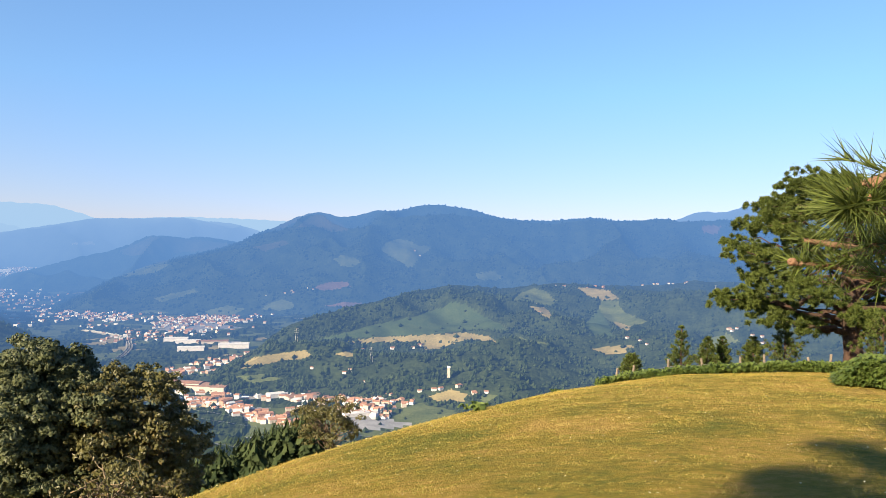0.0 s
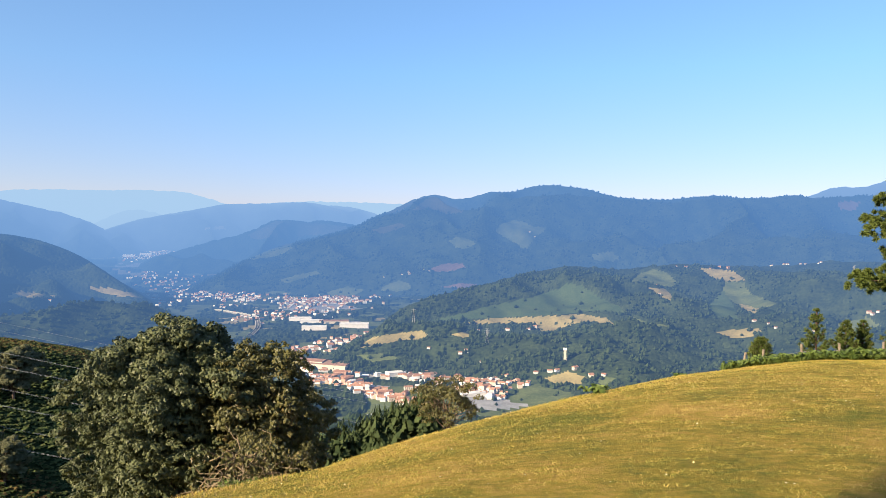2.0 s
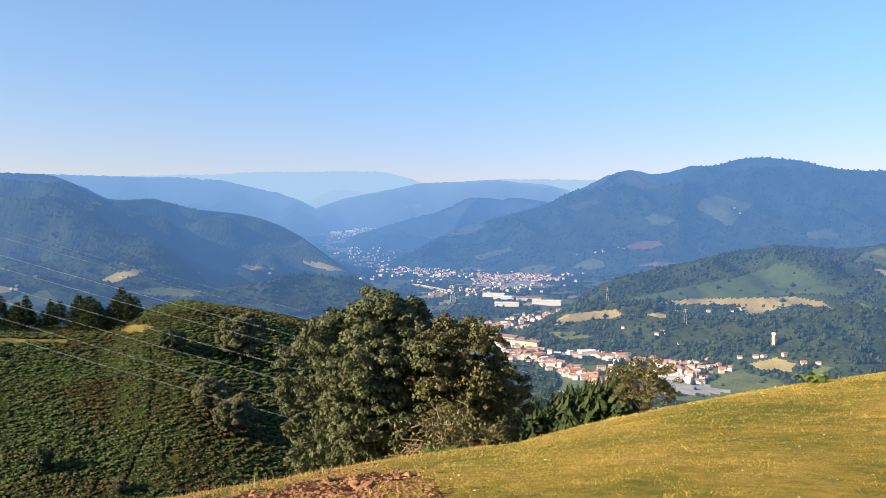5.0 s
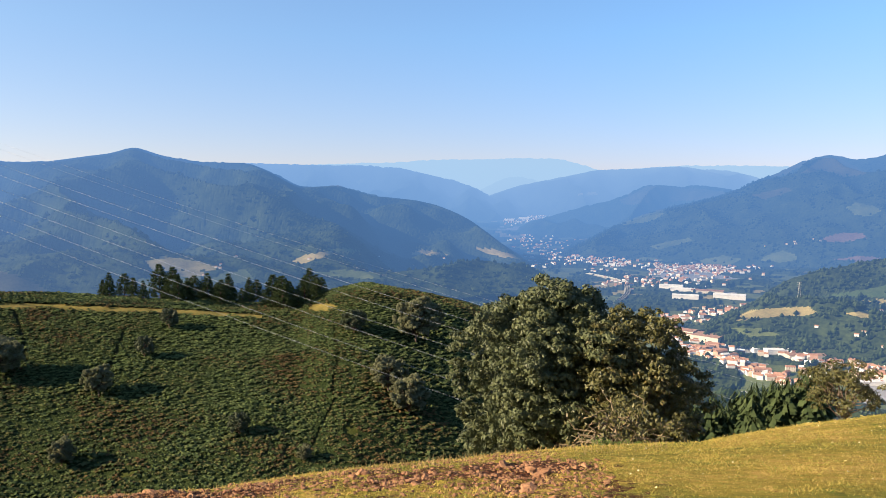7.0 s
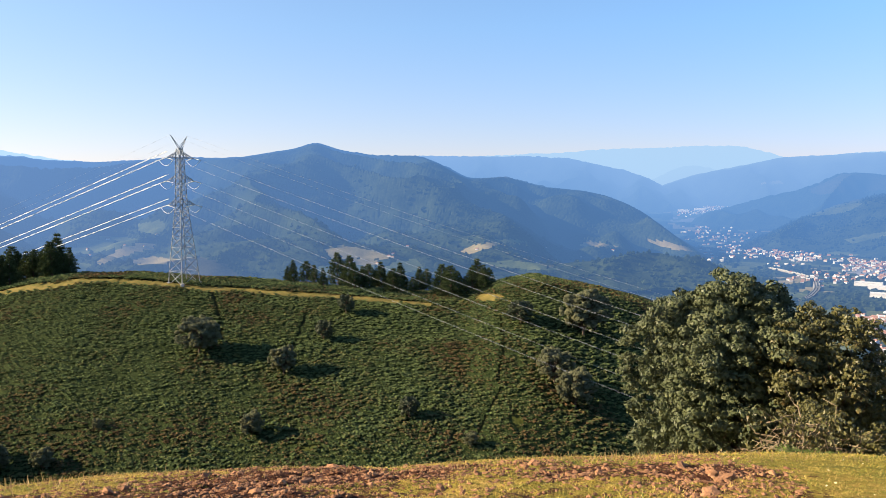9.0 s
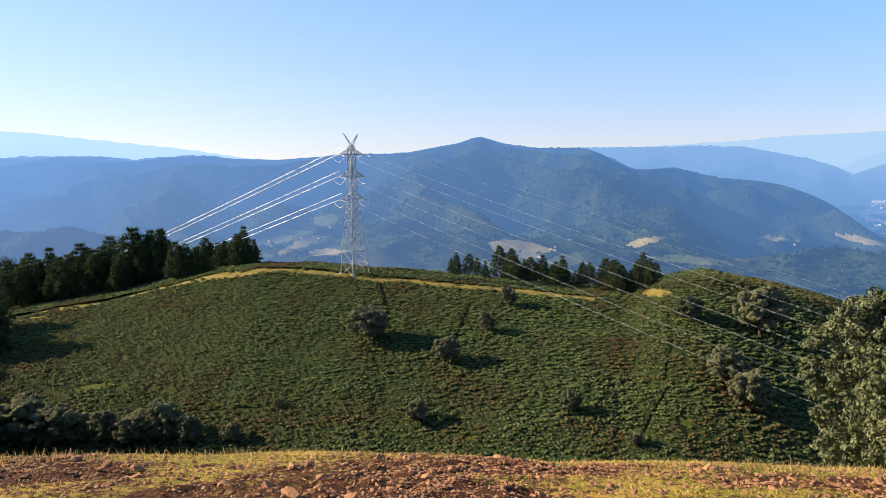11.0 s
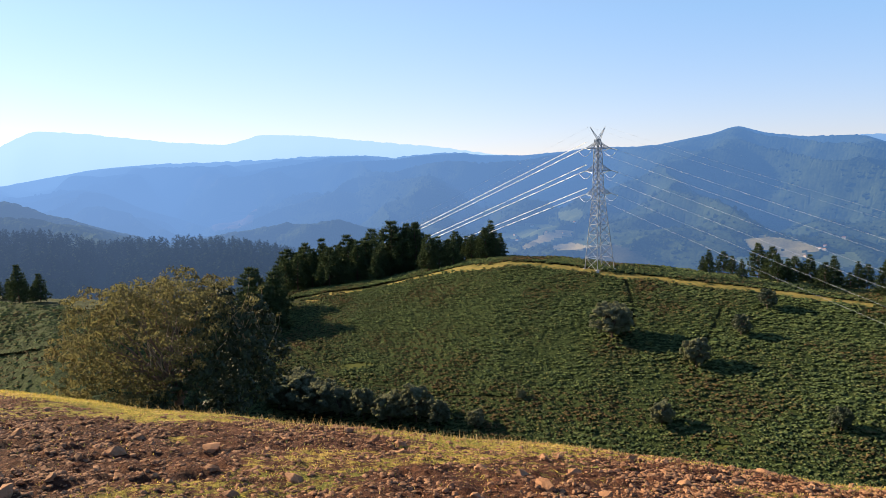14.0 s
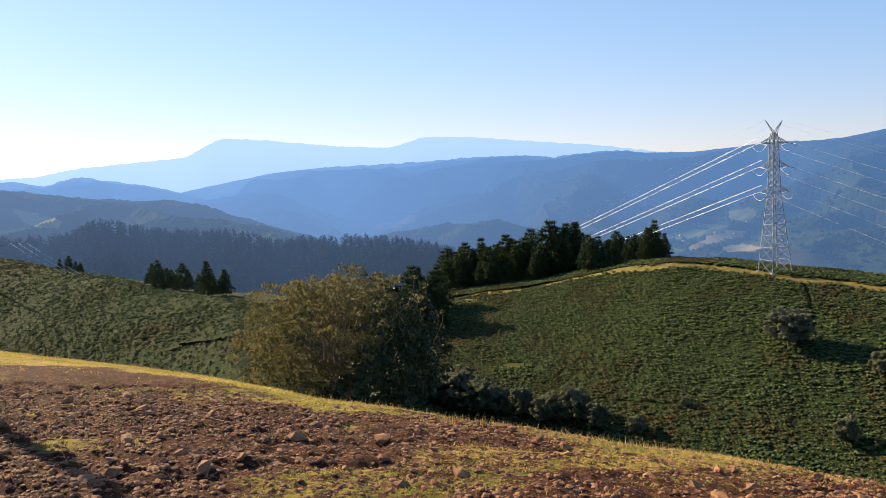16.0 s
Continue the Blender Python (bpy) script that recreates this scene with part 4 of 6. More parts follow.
def build_brow_pine():
    """The old pine at the far end of the meadow: an umbrella of tufted limbs."""
    top = thing("old_pine", "old maritime pine with a thick reddish trunk and spreading limbs", "pine tree", place=on_ground(-28.3, 24.0))
    wood = [tube([(0, 0, -0.5), (0.05, 0, 0.6), (-0.05, 0.05, 1.6), (0.2, 0.1, 3.2), (0.1, 0, 4.4), (0.2, 0, 5.4)], [0.30, 0.25, 0.22, 0.17, 0.12, 0.05], 10)]
    roots, tips = [], []
    for k in range(104):
        f = (k + rng.random()) / 104
        z = 1.45 + 4.15 * f ** 0.95
        a = 2.4 * k + rng.random()
        reach = float(np.interp(z, [1.4, 2.2, 3.3, 4.3, 5.0, 5.7], [2.6, 4.1, 3.5, 3.1, 2.4, 1.1])) * (0.45 + 0.55 * rng.random() ** 0.5)
        root = np.array([0.1, 0.05, z - 0.45])
        tip = root + np.array([math.cos(a) * reach, math.sin(a) * reach, 0.35 + 0.12 * rng.normal()])
        wood.append(limb(root, tip, 0.075 * (1.2 - f), 0.012, n=7, wob=0.05))
        pad = 0.4 + 0.35 * rng.random()
        for q in range(36):
            e = directions(1)[0]
            c = tip + e * np.array([pad, pad, 0.27]) * rng.random() ** 0.35
            if q % 4 == 0:
                c = root + (tip - root) * (0.45 + 0.5 * rng.random()) + e * 0.25
            n = 120
            d = unit(directions(n) + 0.35 * e + np.array([0, 0, 0.4]))
            roots.append(c + 0.03 * directions(n))
            tips.append(c + d * 0.125 * (0.75 + 0.4 * rng.random((n, 1))))
    part("trunk", mesh_of("trunk", *joined(wood), (PINE_BARK,)), top)
    part("crown", mesh_of("crown", *needle_tris(np.concatenate(roots), np.concatenate(tips), 0.026), (NEEDLE,), shade=False), top)


build_brow_pine()


def toward(az, el, r):
    """A place as seen from where the camera stands at first."""
    x, y = at(az, r)
    return np.array([float(x), float(y) + ARM, EYE + r * float(tan(el))])


TWIG_BARK = plain("twig_bark", (0.09, 0.055, 0.032), (0.25, 0.165, 0.105), 18, 0.9, bump=0.8, dist=0.01, fine=90, shine=0.1)
CONE_BROWN = plain("pine_cone", (0.10, 0.05, 0.026), (0.30, 0.175, 0.10), 12, 0.8, bump=1.0, dist=0.01, fine=90)


def build_near_pine():
    """The pine beside the camera: its trunk stands off to the side, its boughs reach into the first view."""
    base = on_ground(-52.0, 4.3)
    o = np.array(base)
    top = thing("near_pine", "pine beside the viewer with long green needles and brown cones", "pine tree", place=base)
    wood = [tube([np.array([0, 0, -0.4]), np.array([0.05, 0, 1.2]), np.array([0, 0.1, 3]), np.array([0.05, 0, 5.2])], [0.17, 0.14, 0.1, 0.03], 9)]
    roots, tips = [], []

    def tuft(c, way, n, long):
        c, way = np.asarray(c, float), unit(np.asarray(way, float))
        d = unit(directions(n) * 0.8 + way * 0.8 + np.array([0, 0, 0.08]))
        start = c - way * (rng.random((n, 1)) * 0.1)
        roots.append(start)
        tips.append(start + d * long * (0.7 + 0.3 * rng.random((n, 1))))

    boughs = [(-28.2, 3.1, 1.95, 2.3, 0.15, 300), (-27.4, 4.0, 2.1, 2.4, 0.14, 120), (-29.2, 2.6, 2.2, 2.2, 0.13, 90), (-25.6, 0.9, 2.4, 1.9, 0.10, 80), (-26.9, -0.7, 2.4, 1.7, 0.095, 70), (-25.0, -0.7, 2.4, 1.6, 0.10, 80),
              (-29.4, 0.6, 2.3, 1.8, 0.13, 90), (-29.9, -1.6, 2.2, 1.6, 0.11, 80), (-33.5, 8.0, 2.3, 2.9, 0.11, 90), (-30.6, 4.6, 2.3, 2.5, 0.14, 110)]
    for az, el, r, fork, long, n in boughs:
        tip = toward(az, el, r) - o
        root = np.array([0.02, 0.03, fork + 0.1])
        wood.append(limb(root, tip, 0.03, 0.008, sag=-0.1, n=8, wob=0.02))
        way = unit(tip - root)
        tuft(tip, way, n, long)
        for k in range(2):
            side = tip - way * (0.14 + 0.13 * k) + rng.normal(size=3) * 0.05
            tuft(side, way + directions(1)[0] * 0.9, 30, long * 0.8)
    for k in range(60):
        a, z = rng.random() * 6.28, 2.6 + 2.5 * rng.random()
        reach = (1.9 - 0.3 * (z - 2.4)) * (0.6 + 0.4 * rng.random())
        tip = np.array([math.cos(a) * reach, math.sin(a) * reach, z + 0.2])
        if tip[0] + o[0] < (tip[1] + o[1]) * 0.64:
            continue
        wood.append(limb((0, 0, z), tip, 0.025, 0.008, n=5))
        for q in range(3):
            tuft(tip * (1 - 0.2 * q) + np.array([0, 0, 0.2 * q * z / 3]), unit(tip), 50, 0.16)
    part("trunk", mesh_of("trunk", *joined(wood), (TWIG_BARK,)), top)
    part("crown", mesh_of("crown", *needle_tris(np.concatenate(roots), np.concatenate(tips), 0.0055), (NEEDLE,), shade=False), top, "long green needles in tufts")
    for az, el, r, size in ((-29.8, 4.7, 2.0, 0.015), (-29.3, 3.6, 2.0, 0.014), (-24.9, -0.6, 2.3, 0.011)):
        bm = bmesh.new()
        bmesh.ops.create_uvsphere(bm, u_segments=14, v_segments=10, radius=size)
        for v in bm.verts:
            v.co.z *= 1.35 if v.co.z > 0 else 1.05
            v.co *= 1 + 0.09 * math.sin(14 * v.co.z / size * 0.5) * math.cos(7 * math.atan2(v.co.y, v.co.x))
        c = part("pine_cone", bm, top, "closed brown cone", tuple(toward(az, el, r) - o))
        c.data.materials.append(CONE_BROWN)
        c.rotation_euler = (1.2, 0.3, 0.5)


build_near_pine()
pine("tall_pine", "tall pine behind the viewer that shades the turf", on_ground(128.0, 12.4), dict(height=14.6, spread=1.25, tiers=12, tufts_per=11, needle=0.32, width=0.08, per_tuft=36, bare=0.52, r0=0.11), NEEDLE)

# young pines, hedge and fence along the far brow
for az, r, h, w in ((-14.0, 23, 0.75, 0.55), (-17.4, 23.5, 1.35, 0.5), (-19.2, 23.2, 1.0, 0.5), (-22.2, 23.5, 0.95, 0.5), (-24.2, 23.0, 1.05, 0.75), (-20.2, 24, 1.0, 0.4), (-29.9, 19.5, 1.3, 0.8)):
    pine("young_pine", "young bright green pine by the meadow fence", on_ground(az, r), dict(height=h * 1.08, spread=w * 0.72, tiers=8, tufts_per=10, needle=0.09, width=0.017, per_tuft=34, bare=0.0, r0=0.03, rise=1.1), NEEDLE, category="young pine", group="young pines along the fence")

def fern_tufts(points, size, fronds=7):
    """Fronds that arch outwards from each point: two faces each."""
    n = len(points)
    p = np.repeat(points, fronds, 0)
    m = len(p)
    a = rng.random(m) * 6.283
    sz = np.repeat(size, fronds) * (0.7 + 0.5 * rng.random(m))
    out = np.stack([np.cos(a), np.sin(a), np.zeros(m)], -1)
    side = np.stack([-np.sin(a), np.cos(a), np.zeros(m)], -1)
    lift = 0.35 + 0.5 * rng.random(m)
    up = np.array([0, 0, 1.0])
    mid = p + out * (sz * 0.45)[:, None] + up * (sz * lift)[:, None]
    end = p + out * (sz * 0.95)[:, None] + up * (sz * (lift - 0.25))[:, None]
    w = (sz * 0.22)[:, None]
    v = np.stack([p, mid - side * w, end, mid + side * w], 1)
    return v.reshape(-1, 3), np.arange(4 * m).reshape(m, 4)


def build_hedge():
    az = -11.5 - 17.5 * rng.random(4500) ** 0.8
    r = 20.6 + 2.0 * rng.random(4500)
    x, y = at(az, r)
    pts = np.stack([x, y, ground_height(az, r) + 0.16 * rng.random(4500) * (0.4 + value_noise(az * 1.5, r, 5))], -1)
    thing("fern_hedge", "strip of green ferns and brambles under the fence", "ferns", kind="stuff", mesh=mesh_of("fern_hedge", *fern_tufts(pts, 0.07 + 0.10 * rng.random(4500), 7), (BRIGHT_FERN,), shade=False))
    az = -27.2 - 6 * rng.random(4200)
    r = 15.0 + 2.4 * rng.random(4200)
    x, y = at(az, r)
    pts = np.stack([x, y, ground_height(az, r) + 0.45 * rng.random(4200) * smooth(-27, -29, az)], -1)
    thing("fern_patch", "bright green patch of ferns beside the meadow", "ferns", kind="stuff", mesh=mesh_of("fern_patch", *fern_tufts(pts, 0.08 + 0.08 * rng.random(4200), 7), (BRIGHT_FERN,), shade=False))
    for az, r, s, lab in ((-2.8, 13.6, 0.17, "small tuft of green weeds on the brow"), (-8.7, 19.5, 0.1, "small green weed on the brow")):
        pts = np.array([on_ground(az, r)] * 14) + rng.normal(size=(14, 3)) * np.array([0.09, 0.05, 0.0])
        thing("weed_tuft", lab, "weeds", mesh=mesh_of("weed_tuft", *fern_tufts(pts, np.full(14, s), 9), (BRIGHT_FERN,), shade=False))


build_hedge()


def build_fence():
    wood = plain("grey_post", (0.10, 0.08, 0.06), (0.24, 0.20, 0.16), 8, 0.9)
    fence = thing("fence", "old wooden posts with wire along the meadow's edge", "fence")
    places = [(-12.9, 21.6), (-14.1, 21.7), (-16.6, 21.9), (-21.4, 22.0), (-23.0, 22.0), (-25.8, 22.0), (-27.0, 21.8), (-19.0, 22.0)]
    places.sort()
    tops = []
    for az, r in places:
        x, y, z = on_ground(az, r)
        h = 0.3 + 0.1 * rng.random()
        bm = bmesh.new()
        bmesh.ops.create_cone(bm, cap_ends=True, segments=8, radius1=0.038, radius2=0.032, depth=h + 0.2)
        bmesh.ops.translate(bm, verts=bm.verts, vec=(0, 0, h / 2))
        post = part("post", bm, fence, "", (x, y, z))
        post.rotation_euler = (0.08 * rng.normal(), 0.08 * rng.normal(), 0)
        post.data.materials.append(wood)
        tops.append(np.array([x, y, z]))
    wire = plain("fence_wire", (0.2, 0.2, 0.2), (0.35, 0.33, 0.3), 5, 0.5, 0.8)
    for h in (0.14, 0.27):
        pcs = [limb(a + np.array([0, 0, h]), b + np.array([0, 0, h]), 0.004, 0.004, sag=-0.03, n=5, wob=0.0) for a, b in zip(tops, tops[1:])]
        part("wire", mesh_of("wire", *joined(pcs), (wire,)), fence)


build_fence()

# ---- turf, stalks, flowers ----
def build_turf():
    n = 720000
    az = -36 + 163 * rng.random(n)
    r = 3.6 + 21 * rng.random(n) ** 1.15
    keep = rng.random(n) > 0.93 * smooth(0.2, 0.75, earth_share(az, r) + 0.6 * fbm(*(q * 1.6 for q in at(az, r)), 2, 77))
    az, r = az[keep], r[keep]
    n = len(az)
    x, y = at(az, r)
    x, y = x + 0.03 * rng.normal(size=n), y + 0.03 * rng.normal(size=n)
    root = np.stack([x, y, ground_height(az, r) - 0.01], -1)
    tuft = smooth(0.42, 0.8, value_noise(x * 4.5 + 0.4 * y, y * 9.0, 78))
    tall = (0.006 + 0.008 * rng.random(n)) * (0.7 + 1.0 * tuft) * (1 + 0.8 * np.clip(fbm(x * 0.8, y * 0.8, 2, 81), 0, 1)) * (1 + r / 30)
    lean = rng.normal(size=(n, 2)) * 0.65
    tip = root + np.stack([lean[:, 0], lean[:, 1], np.ones(n)], -1) * tall[:, None]
    thing("grass", "short sun-dried turf on the hilltop", "grass", kind="stuff", mesh=mesh_of("grass", *needle_tris(root, tip, 0.0045 + 0.0007 * r), (GRASS,), shade=False))
    n = 9000
    az = 20 + 106 * rng.random(n)
    brow = 3.2 / -tan(table(az, BROW))
    r = brow * (0.82 + 0.4 * rng.random(n))
    x, y = at(az, r)
    root = np.stack([x, y, ground_height(az, r)], -1)
    h = (0.02 + 0.085 * rng.random(n) ** 2.5) * (0.5 + np.clip(fbm(x * 0.6, y * 0.6, 2, 83) + 0.3, 0, 1))
    tip = root + np.stack([0.35 * rng.normal(size=n), 0.35 * rng.normal(size=n), np.ones(n)], -1) * h[:, None]
    thing("dry_grass", "straw-coloured dry grass stalks along the brow", "grass", kind="stuff", mesh=mesh_of("dry_grass", *needle_tris(root, tip, 0.009), (DRY,), shade=False))
    n = 300
    az = -34 + 58 * rng.random(n)
    r = 5 + 13 * rng.random(n)
    x, y = at(az, r)
    c = np.stack([x, y, ground_height(az, r) + 0.035], -1)
    petals = plain("petals", (0.75, 0.6, 0.15), (0.85, 0.82, 0.6), 2, 0.6)
    thing("meadow_flowers", "tiny yellow and white flowers in the turf", "flowers", kind="stuff", mesh=mesh_of("meadow_flowers", *leaf_quads(c, unit(directions(n) * 0.5 + np.array([0, 0, 1.0])), 0.021, 0.9), (petals,), shade=False))


build_turf()

# ---- stones on the track ----
STONE = plain("red_stone", (0.10, 0.043, 0.022), (0.33, 0.18, 0.10), 6, 0.9, bump=0.8, dist=0.01, fine=60, shine=0.1)
nt = STONE.node_tree
info = nt.nodes.new("ShaderNodeObjectInfo")
old = nt.nodes["Principled BSDF"].inputs["Base Color"].links[0].from_socket
nt.links.new(mixed(nt, maths(nt, "MULTIPLY", info.outputs["Random"], 0.5), old, (0.40, 0.21, 0.11)), nt.nodes["Principled BSDF"].inputs["Base Color"])


def stone_arrays(k):
    bm = bmesh.new()
    bmesh.ops.create_icosphere(bm, subdivisions=1, radius=1.0)
    r2 = np.random.default_rng(k)
    for v in bm.verts:
        v.co *= 0.72 + 0.5 * r2.random()
        v.co.x *= 1.25
        v.co.z *= 0.5 + 0.2 * r2.random()
    vs = np.array([v.co[:] for v in bm.verts])
    fs = np.array([[v.index for v in f.verts] for f in bm.faces])
    bm.free()
    return vs, fs


def build_stones():
    kinds = [stone_arrays(k) for k in range(9)]
    meshes = [mesh_of("stone", v, f, (STONE,), shade=False) for v, f in kinds]

    def places(n, lo, hi):
        az = 24 + 102 * rng.random(n * 4)
        r = 3.7 + 6.5 * rng.random(n * 4)
        x, y = at(az, r)
        ok = np.nonzero(rng.random(n * 4) < earth_share(az, r) * (0.25 + np.clip(fbm(x, y, 2, 91) + 0.45, 0, 1)))[0][:n]
        size = lo + (hi - lo) * rng.random(len(ok)) ** 2.2
        return np.stack([x[ok], y[ok], ground_height(az[ok], r[ok])], -1), size

    pts, size = places(285, 0.024, 0.075)
    for i, (p, s) in enumerate(zip(pts, size)):
        ob = thing("stone", "angular reddish stone lying on the bare track", "stone", "stones on the track", place=tuple(p + np.array([0, 0, s * 0.12])), mesh=meshes[i % 9])
        ob.rotation_euler = (0.3 * rng.normal(), 0.3 * rng.normal(), 6.28 * rng.random())
        ob.scale = (s, s * (0.7 + 0.4 * rng.random()), s * (0.8 + 0.4 * rng.random()))
    pts, size = places(22000, 0.008, 0.027)
    pieces = []
    for i, (p, s) in enumerate(zip(pts, size)):
        v, f = kinds[i % 9]
        a = rng.random() * 6.28
        m = np.array([[math.cos(a), -math.sin(a), 0], [math.sin(a), math.cos(a), 0], [0, 0, 1]])
        pieces.append((v @ m.T * s + p + np.array([0, 0, s * 0.1]), f))
    thing("gravel", "loose red gravel and clods on the track", "gravel", kind="stuff", mesh=mesh_of("gravel", *joined(pieces), (STONE,), shade=False))


build_stones()

# ---- the fern hill ----
def hill_spot(az, el):
    """Distance at which the fern slope is seen at a bearing and elevation."""
    dc = float(table(az, CREST_AT))
    r = np.linspace(0.6 * dc, dc, 200)
    e = np.degrees(np.arctan2(ground_height(np.full(200, float(az)), r) - EYE, r))
    return float(np.interp(el, e, r))


PATHS = [[(44.65, -9.6), (44.65, -11.3), (44.45, -12.4), (44.9, -14.4), (44.8, -15.6), (45.9, -17.4), (46.7, -19.2)], [(66.4, -7.2), (65.8, -9.5), (65.7, -11.2)], [(91.9, -11.9), (90.5, -13.1), (88.7, -14.3)], [(88.7, -14.3), (84.4, -15.4), (79.4, -16.2), (74.3, -16.3)], [(59.6, -9.6), (60.2, -11.2), (61.2, -13)], [(108, -10.2), (111, -10.5), (113, -10.9)]]


# lower fronds, with the shade between plants put into a dark colour
SHADED_FERN_BED = plain("shaded_bracken_bed", (0.011, 0.019, 0.007), (0.037, 0.050, 0.017), 0.4, 0.95, bump=1.0, dist=0.25, fine=3.0, shine=0.03)


def bracken_lumps(x, y):
    """Low mounds of fronds."""
    wob = 0.5 * fbm(x * 0.35, y * 0.35, 2, 92)
    return 0.3 * domes(x / 3.1 + wob, y / 3.1 - wob, 93) * (0.8 + 0.5 * fbm(x * 0.12, y * 0.12, 2, 94))


def on_paths(az, el, margin):
    near = np.zeros(np.shape(az), bool)
    for path in PATHS:
        for (a0, e0), (a1, e1) in zip(path, path[1:]):
            t = np.clip(((az - a0) * (a1 - a0) + (el - e0) * (e1 - e0)) / ((a1 - a0) ** 2 + (e1 - e0) ** 2), 0, 1)
            near |= np.hypot(az - a0 - t * (a1 - a0), el - e0 - t * (e1 - e0)) < margin
    return near


def rosettes(points, size, fronds):
    """Bracken plants: fronds that rise and arch over all round, in three steps each."""
    n = len(points)
    a = (np.arange(fronds)[None] + 0.8 * rng.random((n, fronds))) * 6.283 / fronds
    sz = size[:, None] * (0.75 + 0.45 * rng.random((n, fronds)))
    out = np.stack([np.cos(a), np.sin(a), 0 * a], -1)
    side = np.stack([-np.sin(a), np.cos(a), 0 * a], -1)
    up = np.array([0, 0, 1.0])
    p = points[:, None]
    q = lambda f, h: p + out * (sz * f)[..., None] + up * (sz * h)[..., None]
    w = (sz * 0.33)[..., None]
    v = np.stack([q(0.05, 0.25), q(0.42, 0.72) - side * w, q(0.42, 0.72) + side * w, q(1.0, 0.5)], 2).reshape(-1, 3)
    f = np.array([(0, 2, 1), (1, 2, 3)])[None] + 4 * np.arange(n * fronds)[:, None, None]
    return v, f.reshape(-1, 3)


def build_ferns():
    n = 150000
    az = 27 + 101 * rng.random(n)
    dc = table(az, CREST_AT)
    r = dc * np.sqrt(0.36 + (1.12 ** 2 - 0.36) * rng.random(n))
    x, y = at(az, r)
    cell = np.where(az > 99, 0.62, 0.98)
    keys = np.round(x / cell).astype(np.int64) * 100003 + np.round(y / cell).astype(np.int64)
    one = np.unique(keys, return_index=True)[1]
    az, r, x, y = az[one], r[one], x[one], y[one]
    n = len(az)
    z = ground_height(az, r)
    el = np.degrees(np.arctan2(z - EYE, r))
    keep = ~on_paths(az, el, 0.14)
    for a, e, w, h in CLEARINGS:
        keep &= ((az - a) / w) ** 2 + ((el - e) / h) ** 2 > 0.2 + 0.9 * rng.random(n)
    share = fern_share(az, r)
    keep &= ~((az > 50) & (az < 94) & (np.abs(share - 0.985 + 0.03 * fbm(x * 0.06, y * 0.06, 2, 9)) < 0.012 + 0.02 * rng.random(n)))
    keep &= z > brow_height(az, r) + 0.05
    pts = np.stack([x, y, z + bracken_lumps(x, y) - 0.25], -1)[keep]
    size = (0.55 + 0.5 * rng.random(len(pts))) * (1 + 0.25 * fbm(pts[:, 0] * 0.1, pts[:, 1] * 0.1, 2, 95)) * np.where(az[keep] > 99, 0.6, 1.0)
    tufts = rosettes(pts, size, 7)
    # the closed canopy under the topmost fronds, coloured dark for the shade in gaps
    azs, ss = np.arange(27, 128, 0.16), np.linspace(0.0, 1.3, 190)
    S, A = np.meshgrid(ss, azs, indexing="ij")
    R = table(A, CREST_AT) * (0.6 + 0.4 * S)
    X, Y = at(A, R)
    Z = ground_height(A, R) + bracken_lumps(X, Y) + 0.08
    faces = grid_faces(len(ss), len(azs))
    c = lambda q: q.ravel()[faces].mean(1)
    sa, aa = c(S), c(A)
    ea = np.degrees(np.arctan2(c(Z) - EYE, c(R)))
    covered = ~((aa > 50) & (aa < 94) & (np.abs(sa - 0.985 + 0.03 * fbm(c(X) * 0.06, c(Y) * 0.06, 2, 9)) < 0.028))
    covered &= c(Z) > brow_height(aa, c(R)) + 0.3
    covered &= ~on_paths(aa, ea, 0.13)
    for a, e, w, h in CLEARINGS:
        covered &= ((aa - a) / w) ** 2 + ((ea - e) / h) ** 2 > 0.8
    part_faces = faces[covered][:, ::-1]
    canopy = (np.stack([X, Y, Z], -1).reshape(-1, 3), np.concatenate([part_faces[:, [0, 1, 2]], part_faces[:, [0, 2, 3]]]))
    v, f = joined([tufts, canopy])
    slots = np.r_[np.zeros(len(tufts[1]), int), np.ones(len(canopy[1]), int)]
    thing("bracken", "dense green bracken with brown patches covering the hill", "ferns", kind="stuff", mesh=mesh_of("bracken", v, f, (FERN, SHADED_FERN_BED), slots, shade=False))


build_ferns()


SHRUBS = [(67.37, -12.03, 2.15), (61.31, -13.88, 1.75), (58.27, -11.56, 1.33), (56.56, -9.62, 1.25), (43.19, -10.5, 1.48), (38.47, -11.37, 2.81), (37.56, -10.89, 2.34), (40.63, -14.89, 2.15), (39.04, -16.57, 2.42), (51.84, -17.51, 1.48), (63.8, -18.22, 1.64), (74.3, -16.49, 0.7), (47.04, -19.6, 1.01)]
FOOT_SHRUBS = [(82.47, -18.07, 2.42), (84.52, -18, 2.03), (86.51, -17.61, 2.03), (91.47, -16.7, 2.57), (89.91, -17.15, 2.26), (80.81, -18.39, 1.79), (88.27, -17.38, 1.95), (92.84, -16.3, 1.95), (77.85, -18.57, 1.25)]


